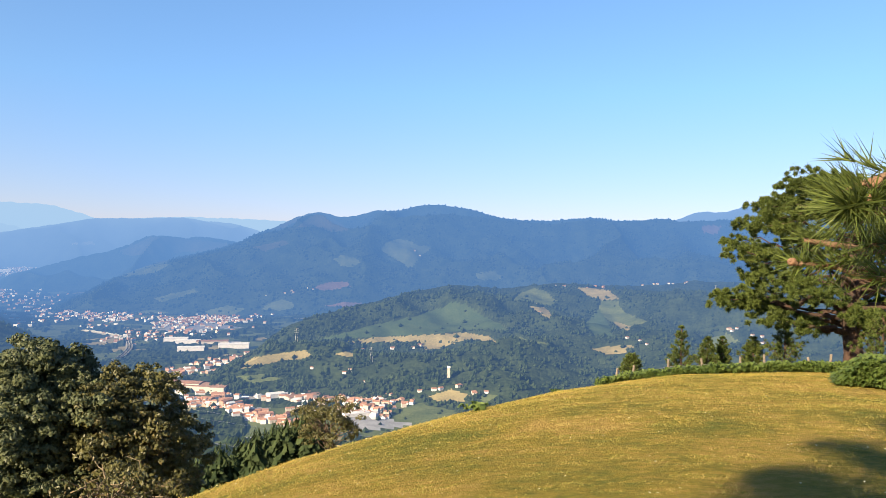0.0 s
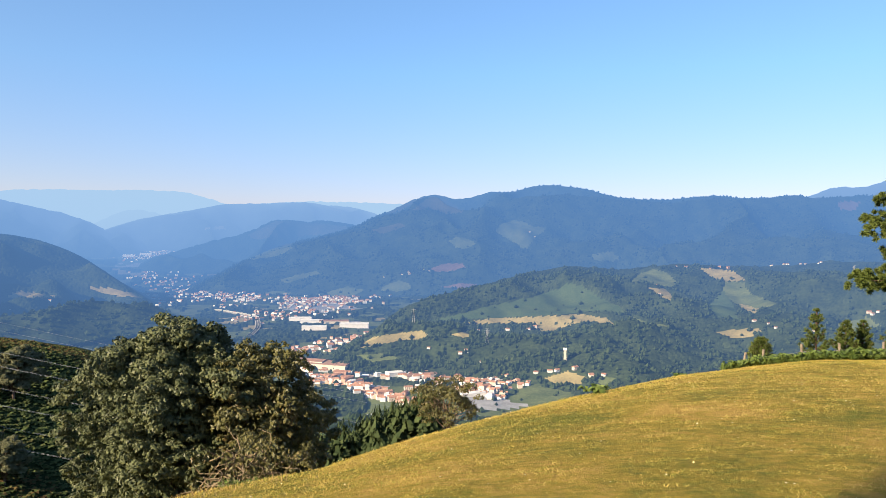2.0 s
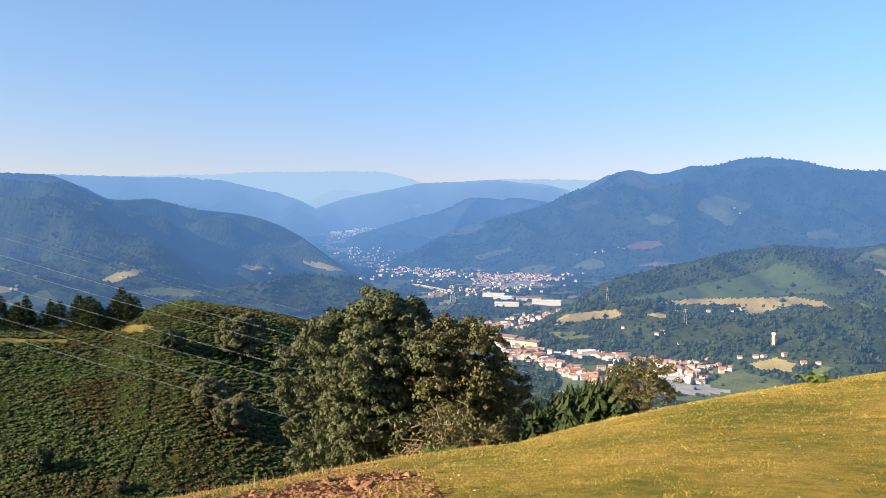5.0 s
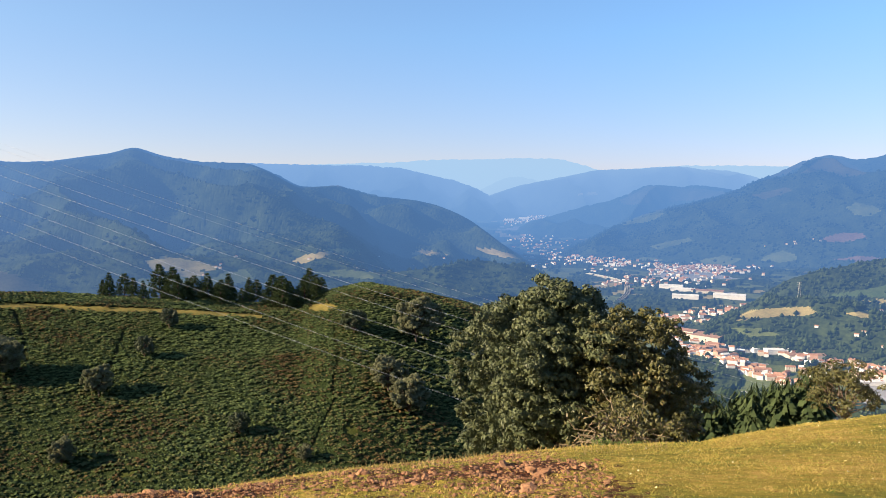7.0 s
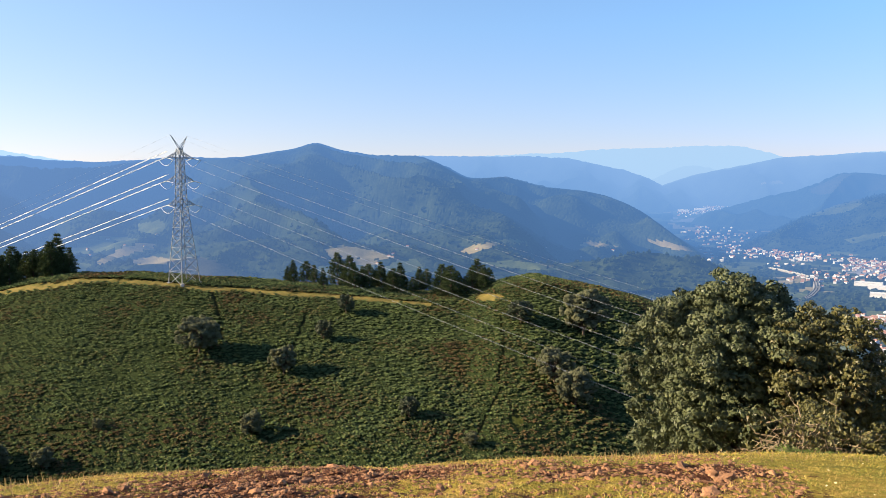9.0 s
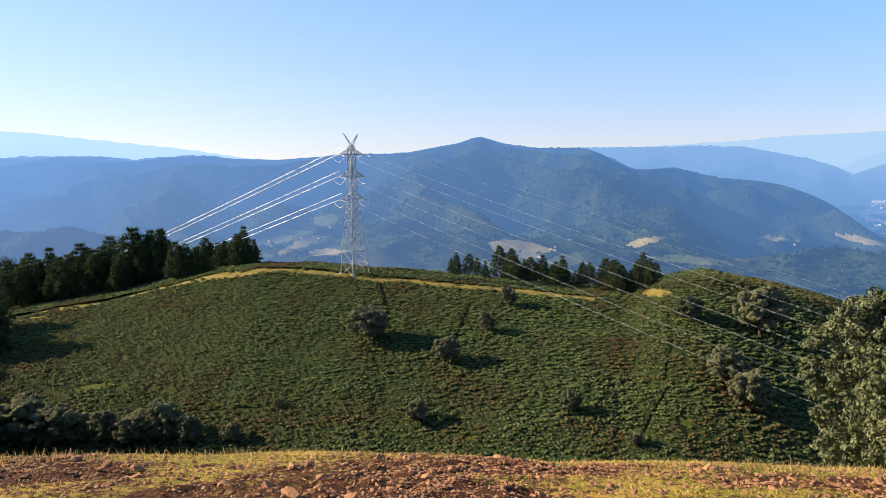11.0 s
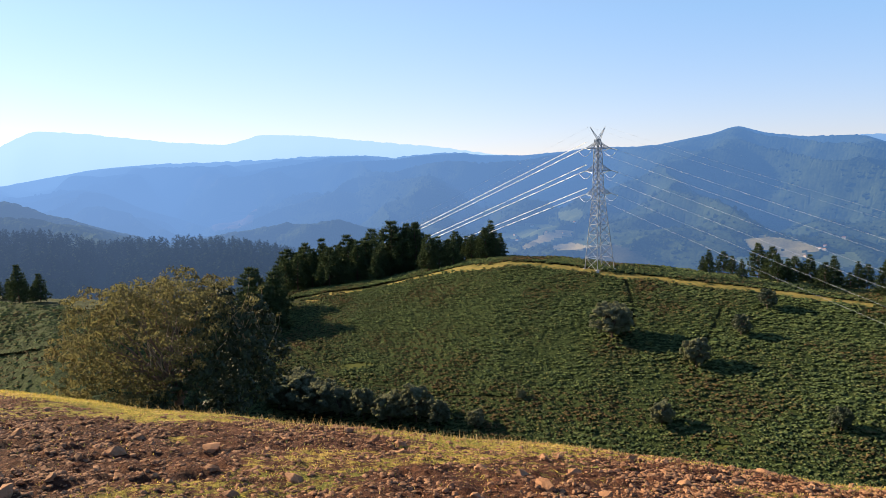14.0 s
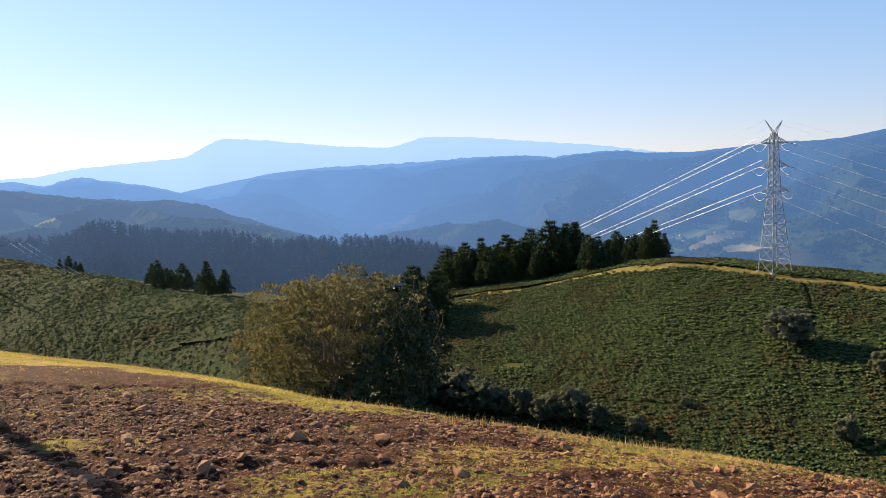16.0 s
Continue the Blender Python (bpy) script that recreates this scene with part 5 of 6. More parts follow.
def build_shrubs():
    """Each row: bearing and elevation of its foot, and how many degrees of view it is high."""
    kinds = []
    for k, (leaf, lab) in enumerate(((SCRUB, "thin grey-green shrub among the bracken"), (DARK_SCRUB, "dark green shrub among the bracken"))):
        cl = full_crown(22, 0.36, 0.36, 0.40, 0.58, 0.09, 0.15, -0.8, 7)
        kinds.append((leaf, lab, cl))
    first = [None, None]
    for i, (az, el, tall) in enumerate(SHRUBS + FOOT_SHRUBS):
        k = 1 if i in (2, 3, 4, 9) else 0
        r = hill_spot(az, el)
        p = on_ground(az, r, -0.1)
        h = r * math.radians(tall) * 1.25
        if first[k] is None:
            leaf, lab, cl = kinds[k]
            ob = first[k] = broad_tree("shrub", lab, p, cl, 34000, 0.06, leaf, 0.03, 0.3, category="shrub", aspect=0.8)
            tagged(ob, group="shrubs on the fern hill")
        else:
            ob = copy_thing(first[k], pose(*p, 0, 0, 360 * rng.random()))
        ob.location = p
        w = 0.95 + 0.3 * rng.random()
        ob.scale = (h * w, h * w * (0.85 + 0.3 * rng.random()), h)


build_shrubs()


def build_crest_pines():
    kinds = []
    for k in range(3):
        kinds.append(dict(height=9.0, spread=2.7 + 0.4 * k, tiers=13 - k, tufts_per=11, needle=0.66, width=0.17, per_tuft=15, bare=0.03 + 0.05 * k, droop=0.15, r0=0.16))
    first = []
    rows = []
    for lo, hi, r0, r1, h0, h1, n in ((81.8, 92.2, 1.06, 1.2, 15, 20, 40), (75.4, 81.2, 1.04, 1.12, 9, 12.5, 17), (57.6, 61.5, 1.08, 1.2, 5, 8, 5), (50.4, 57.4, 1.05, 1.18, 6.5, 9.5, 15), (45.5, 49.5, 1.02, 1.12, 6, 8.5, 9), (92.4, 95.0, 0.86, 0.96, 13, 18, 8), (108.0, 114.0, 1.12, 1.3, 3, 4.8, 14), (117.6, 119.4, 1.1, 1.2, 2.5, 3.6, 4)):
        for i in range(n):
            az = lo + (hi - lo) * (i + 0.8 * rng.random()) / n
            rows.append((az, float(table(az, CREST_AT)) * (r0 + (r1 - r0) * rng.random()), h0 + (h1 - h0) * rng.random()))
    for i, (az, r, h) in enumerate(rows):
        p = on_ground(az, r)
        if i < 3:
            ob = pine("hill_pine", "dark green pine behind the crest of the fern hill", p, kinds[i], DARK_NEEDLE, group="pines behind the fern hill")
            first.append(ob)
        else:
            ob = copy_thing(first[i % 3], pose(*p, 0, 0, 360 * rng.random()))
        ob.location = p
        q = h / 9.0 * (0.7 + 0.5 * rng.random())
        ob.scale = (q * (0.9 + 0.3 * rng.random()), q * (0.9 + 0.3 * rng.random()), q)


build_crest_pines()


def build_wood(name, label, azs, rs, n, h0, h1, height_at, material, seed, width=0.2, k=44, spray=0.36, taper=0.7):
    """A wood of many conifers, far off: each a trunk-high spire of drooping sprays."""
    r2 = np.random.default_rng(seed)
    az, r = azs[0] + (azs[1] - azs[0]) * r2.random(n), rs[0] + (rs[1] - rs[0]) * r2.random(n)
    x, y = at(az, r)
    z = height_at(az, r)
    h = h0 + (h1 - h0) * r2.random(n)
    f = np.tile((np.arange(k) + 0.5) / k, (n, 1))
    a = r2.random((n, k)) * 6.283
    reach = (1 - f) ** taper * (h * width)[:, None] * (0.6 + 0.7 * r2.random((n, k))) + 0.15
    c = np.stack([x[:, None] + 0 * f, y[:, None] + 0 * f, z[:, None] + (0.15 + 0.85 * f) * h[:, None]], -1)
    out = np.stack([np.cos(a), np.sin(a), 0 * a], -1)
    side = np.stack([-np.sin(a), np.cos(a), 0 * a], -1)
    tip = c + out * reach[..., None] - np.array([0, 0, 1.0]) * (reach * 0.2)[..., None]
    w = (reach * spray)[..., None]
    v = np.stack([c + np.array([0, 0, 1.0]) * (h * 0.07)[:, None, None], tip - side * w, tip + side * w], 2).reshape(-1, 3)
    return thing(name, label, "wood", kind="stuff", mesh=mesh_of(name, v, np.arange(len(v)).reshape(-1, 3), (material,), shade=False))


build_wood("pine_wood", "dark pine wood on the slope below the meadow", (9, 24), (100, 215), 5200, 9.0, 13.0, ground_height, DARK_NEEDLE, 5, 0.17, 56, 0.24, 0.45)
# the forest needles carry the painted haze too
FOREST = haze_painted("forest_needles", (0.009, 0.015, 0.009), (0.024, 0.034, 0.017), 0.05, 0.6, haze=2000.0)
FOREST_CREST = [(80, -7), (86, -5.8), (89.22, -5.14), (91.34, -4.23), (93.47, -3.67), (95.61, -3.23), (99.86, -2.94), (103.22, -2.93), (104.47, -3.16), (105.67, -2.59), (107.26, -2.17), (111.94, -1.9), (113.8, -1.52), (115.6, -1.02), (117.02, -0.94), (118.47, -1.67), (120.52, -1.81), (122.48, -1.75), (140, -1.6)]


def forest_height(az, r):
    x, y = at(az, r)
    zc = EYE + 700 * tan(table(az, FOREST_CREST)) - 13
    return np.where(r < 700, zc - 75 * np.clip(1 - (r - 330) / 370, 0, 1) ** 1.4 + 12 * fbm(x / 90, y / 90, 3, 101) * np.clip((700 - r) / 200, 0, 1), zc - 0.3 * (r - 700))


def build_forest():
    azs, rs = np.arange(80, 140, 0.3), np.linspace(331, 820, 40)
    R, A = np.meshgrid(rs, azs, indexing="ij")
    X, Y = at(A, R)
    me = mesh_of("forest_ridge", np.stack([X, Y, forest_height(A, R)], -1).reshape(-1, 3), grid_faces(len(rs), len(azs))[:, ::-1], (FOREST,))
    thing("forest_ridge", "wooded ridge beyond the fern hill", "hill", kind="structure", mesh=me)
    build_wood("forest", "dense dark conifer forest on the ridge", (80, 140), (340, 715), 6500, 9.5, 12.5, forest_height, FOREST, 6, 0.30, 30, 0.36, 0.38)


build_forest()

# ---- the power line ----
STEEL = plain("galvanised_steel", (0.16, 0.175, 0.195), (0.30, 0.32, 0.35), 2, 0.7, 0.0, 0.2)
GLASS_DISC = plain("insulator_glass", (0.28, 0.30, 0.31), (0.46, 0.48, 0.48), 6, 0.35, 0.0, 0.1)
ALUMINIUM = plain("aluminium_wire", (0.55, 0.56, 0.58), (0.70, 0.71, 0.73), 2, 0.7, 0.0, 0.1)
# the same wire as ALUMINIUM, coloured darker for the backlit right span
BACKLIT_WIRE = plain("backlit_wire", (0.20, 0.22, 0.25), (0.30, 0.32, 0.36), 2, 0.8, 0.0, 0.1)
TOWER = np.array(at(68.2, 224.0) + (EYE + 224.0 * float(tan(-6.6)),))
LINE = unit(np.array([109.6, 30.0, 0.0]))
ACROSS = np.array([-LINE[1], LINE[0], 0.0])
ARM_LEVELS = (21.1, 27.8, 34.2)


def bar(a, b, r=0.07):
    return tube([np.asarray(a, float), np.asarray(b, float)], [r, r], 5)


def half_width(z):
    return np.interp(z, [0, 21.1, 34.4, 37], [3.0, 1.15, 0.8, 0.6])


def corner(z, i):
    h = half_width(z)
    sx, sy = ((1, 1), (-1, 1), (-1, -1), (1, -1))[i % 4]
    return LINE * sx * h + ACROSS * sy * h + np.array([0, 0, z])


def build_pylon():
    pylon = thing("pylon", "tall grey lattice steel pylon with three pairs of arms", "pylon", place=tuple(TOWER))
    steel = lambda pieces: mesh_of("steel", *joined(pieces), (STEEL,), shade=False)
    zs = [-1.5, 2.5, 6.0, 9.2, 12.2, 14.9, 17.2, 19.2, 21.1, 22.8, 24.5, 26.2, 27.8, 29.5, 31.2, 32.8, 34.4, 36.8]
    for i in range(4):
        part("leg", mesh_of("leg", *tube([corner(z, i) for z in zs], [0.13] * len(zs), 5), (STEEL,), shade=False), pylon)
    for a, b in zip(zs, zs[1:]):
        for i in range(4):
            for brace in (bar(corner(a, i), corner(b, i + 1)), bar(corner(a, i + 1), corner(b, i)), bar(corner(b, i), corner(b, i + 1), 0.06)):
                part("brace", steel([brace]), pylon)
    for z in ARM_LEVELS:
        for s in (1, -1):
            tip = ACROSS * s * 4.5 + np.array([0, 0, z])
            pcs = []
            for u in (1, -1):
                h = half_width(z)
                lower = ACROSS * s * h + LINE * u * h + np.array([0, 0, z])
                upper = ACROSS * s * half_width(z + 1.7) + LINE * u * half_width(z + 1.7) + np.array([0, 0, z + 1.7])
                pcs += [bar(lower, tip, 0.09), bar(upper, tip, 0.08)]
                for q in (0.3, 0.6):
                    pcs += [bar(lower + (tip - lower) * q, upper + (tip - upper) * q, 0.05), bar(lower + (tip - lower) * q, upper + (tip - upper) * (q - 0.28), 0.05)]
            part("crossarm", steel(pcs), pylon)
            for u in (1, -1):
                out = unit(LINE * u + np.array([0, 0, -0.2]))
                ends = [tip, tip + out * 3.2]
                p = np.linspace(0, 1, 22)[:, None]
                rad = np.where(np.arange(22) % 2 == 0, 0.05, 0.14)
                part("insulator", mesh_of("insulator", *tube(ends[0] + (ends[1] - ends[0]) * p, rad, 6), (GLASS_DISC,)), pylon, "string of glass discs")
            a, b = tip + unit(LINE + np.array([0, 0, -0.2])) * 3.2, tip + unit(-LINE + np.array([0, 0, -0.2])) * 3.2
            part("jumper", mesh_of("jumper", *limb(a, b, 0.05, 0.05, sag=-1.6, n=12, wob=0.0), (ALUMINIUM,)), pylon)
    for s in (1, -1):
        tip = ACROSS * s * 2.7 + np.array([0, 0, 40.4])
        pcs = []
        for u in (1, -1):
            pcs += [bar(corner(34.4, 0 if s * u > 0 else 1) * np.array([1, 1, 0]) * 0.6 + np.array([0, 0, 36.4]), tip, 0.09), bar(ACROSS * s * 0.3 + LINE * u * 0.4 + np.array([0, 0, 37.3]), tip, 0.07)]
        pcs += [bar(ACROSS * s * 1.4 + np.array([0, 0, 38.4]), ACROSS * s * 0.4 + np.array([0, 0, 37.0]), 0.06), bar(ACROSS * s * 2.6 + np.array([0, 0, 34.4]), np.array([0, 0, 37.0]), 0.08), bar(ACROSS * s * 2.6 + np.array([0, 0, 34.4]), ACROSS * s * 0.6 + np.array([0, 0, 34.4]), 0.08)]
        part("horn", steel(pcs), pylon)
    for i in range(4):
        bm = bmesh.new()
        bmesh.ops.create_cone(bm, cap_ends=True, segments=10, radius1=0.6, radius2=0.45, depth=1.2)
        f = part("footing", bm, pylon, "", tuple(corner(-1.2, i)))
        f.data.materials.append(plain("footing_concrete", (0.3, 0.3, 0.28), (0.45, 0.44, 0.42)))


build_pylon()


def build_wires():
    line = thing("power_line", "bright twin conductors strung from the pylon across the valley", "power line")
    for z in ARM_LEVELS:
        for s in (1, -1):
            for u, far, drop in ((1, 2.1, 27.0), (-1, 2.6, 26.2)):
                a = TOWER + ACROSS * (4.5 * s if u > 0 else -3.9 + 0.6 * s) + np.array([0, 0, z + (1.0 + 1.0 * s if u < 0 else 0)]) + unit(LINE * u + np.array([0, 0, -0.2])) * (3.2 if u > 0 or s < 0 else 1.0)
                b = a + LINE * u * 113.6 * far + np.array([0, 0, -drop * far])
                for g in (0.19, -0.19):
                    # right span is made thinner and darker to look backlit
                    part("conductor", mesh_of("conductor", *limb(a + ACROSS * g, b + ACROSS * g, 0.013 if u > 0 else 0.05, 0.011 if u > 0 else 0.07, sag=-2.5 if u > 0 else -0.8, n=26, wob=0.0), (ALUMINIUM if u < 0 else BACKLIT_WIRE,)), line)
    for s in (1, -1):
        for u, far, drop in ((1, 2.1, 27.0), (-1, 2.6, 23.5)):
            a = TOWER + ACROSS * s * 3.0 + np.array([0, 0, 40.4])
            part("earth_wire", mesh_of("earth_wire", *limb(a, a + LINE * u * 113.6 * far + np.array([0, 0, -drop * far]), 0.012, 0.012, sag=-3.0, n=20, wob=0.0), (STEEL,)), line)


build_wires()


def build_small_pylon():
    """The top of a smaller pylon that shows over the left hill."""
    x, y = at(122.9, 150.0)
    z = EYE + 150.0 * float(tan(-2.6))
    base = thing("small_pylon", "small wooden power pole with angled insulators behind the hill", "power pole", place=(float(x), float(y), z))
    part("pole", mesh_of("pole", *tube([(0, 0, -9), (0, 0, 0.6)], [0.16, 0.11], 8), (BARK,)), base)
    side = np.array(at(123.2 - 90, 1.0) + (0,))
    for k in range(3):
        c = side * (2.6 + 1.3 * k) + np.array([0, 0, 0.5 - 0.1 * k])
        part("insulator", mesh_of("insulator", *tube(np.linspace(c, c + side * 1.9 + np.array([0, 0, -1.7]), 14), np.where(np.arange(14) % 2 == 0, 0.08, 0.17), 6), (ALUMINIUM,)), base)
        part("wire", mesh_of("wire", *limb(c + side * 1.9 + np.array([0, 0, -1.7]), c + side * 16 + np.array([0, 0, -12]), 0.03, 0.03, n=5, wob=0.0), (ALUMINIUM,)), base)
    part("crossarm", mesh_of("crossarm", *tube([np.array([0, 0, 0.25]) - side * 0.4, np.array([0, 0, 0.3]) + side * 5.4], [0.07, 0.07], 6), (STEEL,)), base)


build_small_pylon()

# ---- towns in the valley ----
# town walls and roofs glow with the same painted haze
WALLS = [haze_painted("white_wall", (0.55, 0.54, 0.51), (0.72, 0.70, 0.67), 0.2, 0.8, 2700.0), haze_painted("cream_wall", (0.48, 0.42, 0.34), (0.60, 0.53, 0.44), 0.2, 0.8, 2700.0), haze_painted("salmon_wall", (0.44, 0.26, 0.19), (0.54, 0.34, 0.26), 0.2, 0.8, 2700.0)]
TILES = haze_painted("clay_tiles", (0.28, 0.15, 0.10), (0.42, 0.24, 0.17), 0.5, 0.8, 2700.0)
SHED_ROOF = haze_painted("sheet_roof", (0.50, 0.50, 0.50), (0.68, 0.68, 0.67), 0.1, 0.6, 3400.0)
RUST_ROOF = haze_painted("rusty_roof", (0.22, 0.13, 0.10), (0.34, 0.22, 0.17), 0.1, 0.8, 2700.0)
PANE = plain("dark_panes", (0.03, 0.035, 0.04), (0.08, 0.085, 0.09), 1, 0.2)


def box_mesh(w, d, h, material, bevel=0.0):
    bm = bmesh.new()
    bmesh.ops.create_cube(bm, size=1.0)
    bmesh.ops.scale(bm, verts=bm.verts, vec=(w, d, h))
    bmesh.ops.translate(bm, verts=bm.verts, vec=(0, 0, h / 2))
    if bevel:
        bmesh.ops.bevel(bm, geom=bm.edges[:], offset=bevel, segments=1, affect="EDGES")
    me = bpy.data.meshes.new("box")
    bm.to_mesh(me)
    bm.free()
    me.materials.append(material)
    return me


def gable_mesh(w, d, h, over, material):
    """A pitched roof with eaves, as thick as tiles on boards."""
    x, y = w / 2 + over, d / 2 + over
    v = [(-x, -y, 0), (x, -y, 0), (x, y, 0), (-x, y, 0), (-x, 0, h), (x, 0, h), (-x, -y, -0.25), (x, -y, -0.25), (x, y, -0.25), (-x, y, -0.25)]
    f4 = [(0, 1, 5, 4), (2, 3, 4, 5), (6, 7, 1, 0), (8, 9, 3, 2), (9, 8, 7, 6)]
    me = bpy.data.meshes.new("roof")
    me.from_pydata(v, [], f4 + [(0, 4, 3), (1, 2, 5), (6, 0, 3, 9), (1, 7, 8, 2)])
    me.materials.append(material)
    me.update()
    return me


def house(name, label, w, d, h, wall, roof, floors, pitch, category, group):
    top = thing(name, label, category, group)
    part("wall", box_mesh(w, d, h, wall), top)
    r = part("roof", gable_mesh(w, d, pitch, 0.5, roof), top, "", (0, 0, h + 0.25))
    for k in range(floors):
        for s in (1, -1):
            n = max(2, int(w / 5))
            for i in range(n):
                part("window", PANE_MESH, top, "", ((i + 0.5) / n * w - w / 2, s * d / 2, 1.3 + 3.0 * k))
    return top


PANE_MESH = box_mesh(1.3, 0.16, 1.5, PANE)


def build_towns():
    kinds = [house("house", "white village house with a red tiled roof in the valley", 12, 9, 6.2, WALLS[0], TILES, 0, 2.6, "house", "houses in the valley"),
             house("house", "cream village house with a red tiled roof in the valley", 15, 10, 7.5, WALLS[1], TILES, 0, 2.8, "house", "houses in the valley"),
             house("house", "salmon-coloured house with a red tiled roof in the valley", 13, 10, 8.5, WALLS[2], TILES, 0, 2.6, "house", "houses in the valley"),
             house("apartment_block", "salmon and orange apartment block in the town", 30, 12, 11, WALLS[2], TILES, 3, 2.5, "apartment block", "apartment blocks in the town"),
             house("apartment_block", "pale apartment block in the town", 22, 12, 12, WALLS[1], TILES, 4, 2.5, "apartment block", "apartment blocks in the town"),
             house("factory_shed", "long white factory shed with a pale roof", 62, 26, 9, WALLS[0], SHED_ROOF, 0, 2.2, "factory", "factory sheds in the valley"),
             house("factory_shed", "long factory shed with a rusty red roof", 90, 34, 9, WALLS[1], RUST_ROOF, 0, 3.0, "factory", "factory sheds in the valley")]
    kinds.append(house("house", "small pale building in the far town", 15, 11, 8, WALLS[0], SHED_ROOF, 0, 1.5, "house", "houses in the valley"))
    used = [False] * len(kinds)

    def stand(kind, p, turn, size=1.0):
        if used[kind]:
            ob = copy_thing(kinds[kind], pose(*p, 0, 0, turn))
        else:
            ob, used[kind] = kinds[kind], True
        ob.location, ob.rotation_euler[2] = (p[0], p[1], p[2] - 0.8), radians(turn)
        ob.scale = (size, size, size)

    V, M = "backdrop_valley", "backdrop_middle_hills"
    # streets: backdrop, ends (bearing, depression), how many, spread in bearing and depression, kinds
    streets = [(V, (19.0, -10.6), (11.2, -13.4), 15, 0.5, 0.25, (3, 3, 4)), (V, (17.2, -11.0), (10.2, -13.0), 12, 0.4, 0.25, (3, 4, 2)), (V, (11, -12.4), (3.6, -11.4), 26, 1.0, 0.6, (0, 1, 0, 4)), (V, (19.5, -9.3), (13, -8.4), 20, 1.2, 0.4, (0, 1, 2)),
               (V, (20.0, -5.75), (14.5, -5.4), 46, 1.0, 0.35, (2, 1, 2, 0)), (V, (29.5, -5.2), (20.5, -5.3), 44, 1.5, 0.55, (0, 7, 2, 7)), (V, (24, -4.6), (13, -4.3), 26, 1.5, 0.3, (0, 7)), (V, (31, -3.8), (27.5, -2.4), 30, 1.4, 0.6, (7, 7, 1)),
               (V, (31.6, -2.1), (26.4, -1.8), 80, 0.8, 0.2, (7,)), (V, (14.5, -8.1), (9.5, -7.9), 16, 0.8, 0.25, (0, 1, 4)), (V, (31, -3.1), (29, -5.0), 16, 1.0, 0.4, (0, 1)), (V, (23, -7.0), (18, -6.5), 14, 1.2, 0.4, (0, 1)),
               (M, (-2, -10.9), (-4.4, -11.0), 6, 0.4, 0.2, (1, 0)), (M, (2.6, -11.4), (-1, -10.6), 8, 0.6, 0.3, (0, 1)), (M, (-10.9, -2.8), (-12.8, -3.0), 7, 0.3, 0.1, (0, 2)), (M, (-7, -4.0), (-7.6, -4.6), 5, 0.3, 0.2, (0, 0)), (M, (-15.0, -2.6), (-18.2, -2.3), 12, 0.4, 0.08, (0, 1)),
               (M, (-8.4, -2.8), (-9.6, -2.8), 5, 0.3, 0.05, (0,)), (M, (-20, -5.6), (-24, -6.4), 9, 0.8, 0.4, (0, 1)), (M, (9, -8.9), (5, -9.8), 8, 1.0, 0.4, (0, 1)), (M, (0, -7.6), (6, -7.8), 6, 0.8, 0.2, (0, 1)), (M, (-13, -6.6), (-19, -7.0), 7, 0.8, 0.3, (0, 1)),
               ("backdrop_cone_mountain", (70, -3.7), (76, -4.6), 12, 1.0, 0.4, (0, 1)), ("backdrop_cone_mountain", (51, -5.0), (56, -5.8), 9, 1.0, 0.4, (0, 1)), ("backdrop_cone_mountain", (36, -5.5), (47, -4.8), 8, 1.5, 0.4, (0,)), ("backdrop_main_mountain", (12.8, -3.5), (9.5, -3.3), 9, 0.5, 0.2, (0, 1)), ("backdrop_main_mountain", (2.2, -0.3), (1.8, -0.6), 3, 0.2, 0.1, (0,))]
    for name, a, b, n, wa, we, which in streets:
        n = int(n * 0.72)
        for i in range(n):
            f = (i + rng.random()) / n
            az, el = a[0] + (b[0] - a[0]) * f + wa * (rng.random() - 0.5) * 2, a[1] + (b[1] - a[1]) * f + we * (rng.random() - 0.5) * 2
            stand(which[int(rng.integers(len(which)))], spot(name, az, el), 25 * rng.normal() + 20, (0.5 if name == V else 0.36) + 0.3 * rng.random())
    works = [(5, 19.4, -7.05, 12, 0.9), (5, 18.6, -7.1, 12, 0.9), (5, 15.4, -7.4, 12, 1.1), (6, 16.9, -7.15, 12, 0.8), (5, 18.4, -7.75, 15, 0.9), (6, 17.7, -10.45, -12, 1.15), (6, 18.9, -10.25, -12, 0.8), (5, 12.8, -11.0, 35, 0.8), (5, 12.0, -11.3, 35, 0.7)]
    works += [(5, 8.9, -12.4, 35, 0.6), (6, 10.4, -11.4, 35, 0.6), (5, 6.4, -12.6, 30, 0.6), (5, 25.2, -4.4, 10, 1.2), (5, 28.9, -2.3, 10, 1.0), (5, 27.2, -1.5, 0, 1.0), (5, 30.2, -1.9, 10, 1.0), (5, 31.3, -2.0, 10, 1.0)]
    for kind, az, el, turn, size in works:
        stand(kind, spot(V, az, el), turn, size)


build_towns()


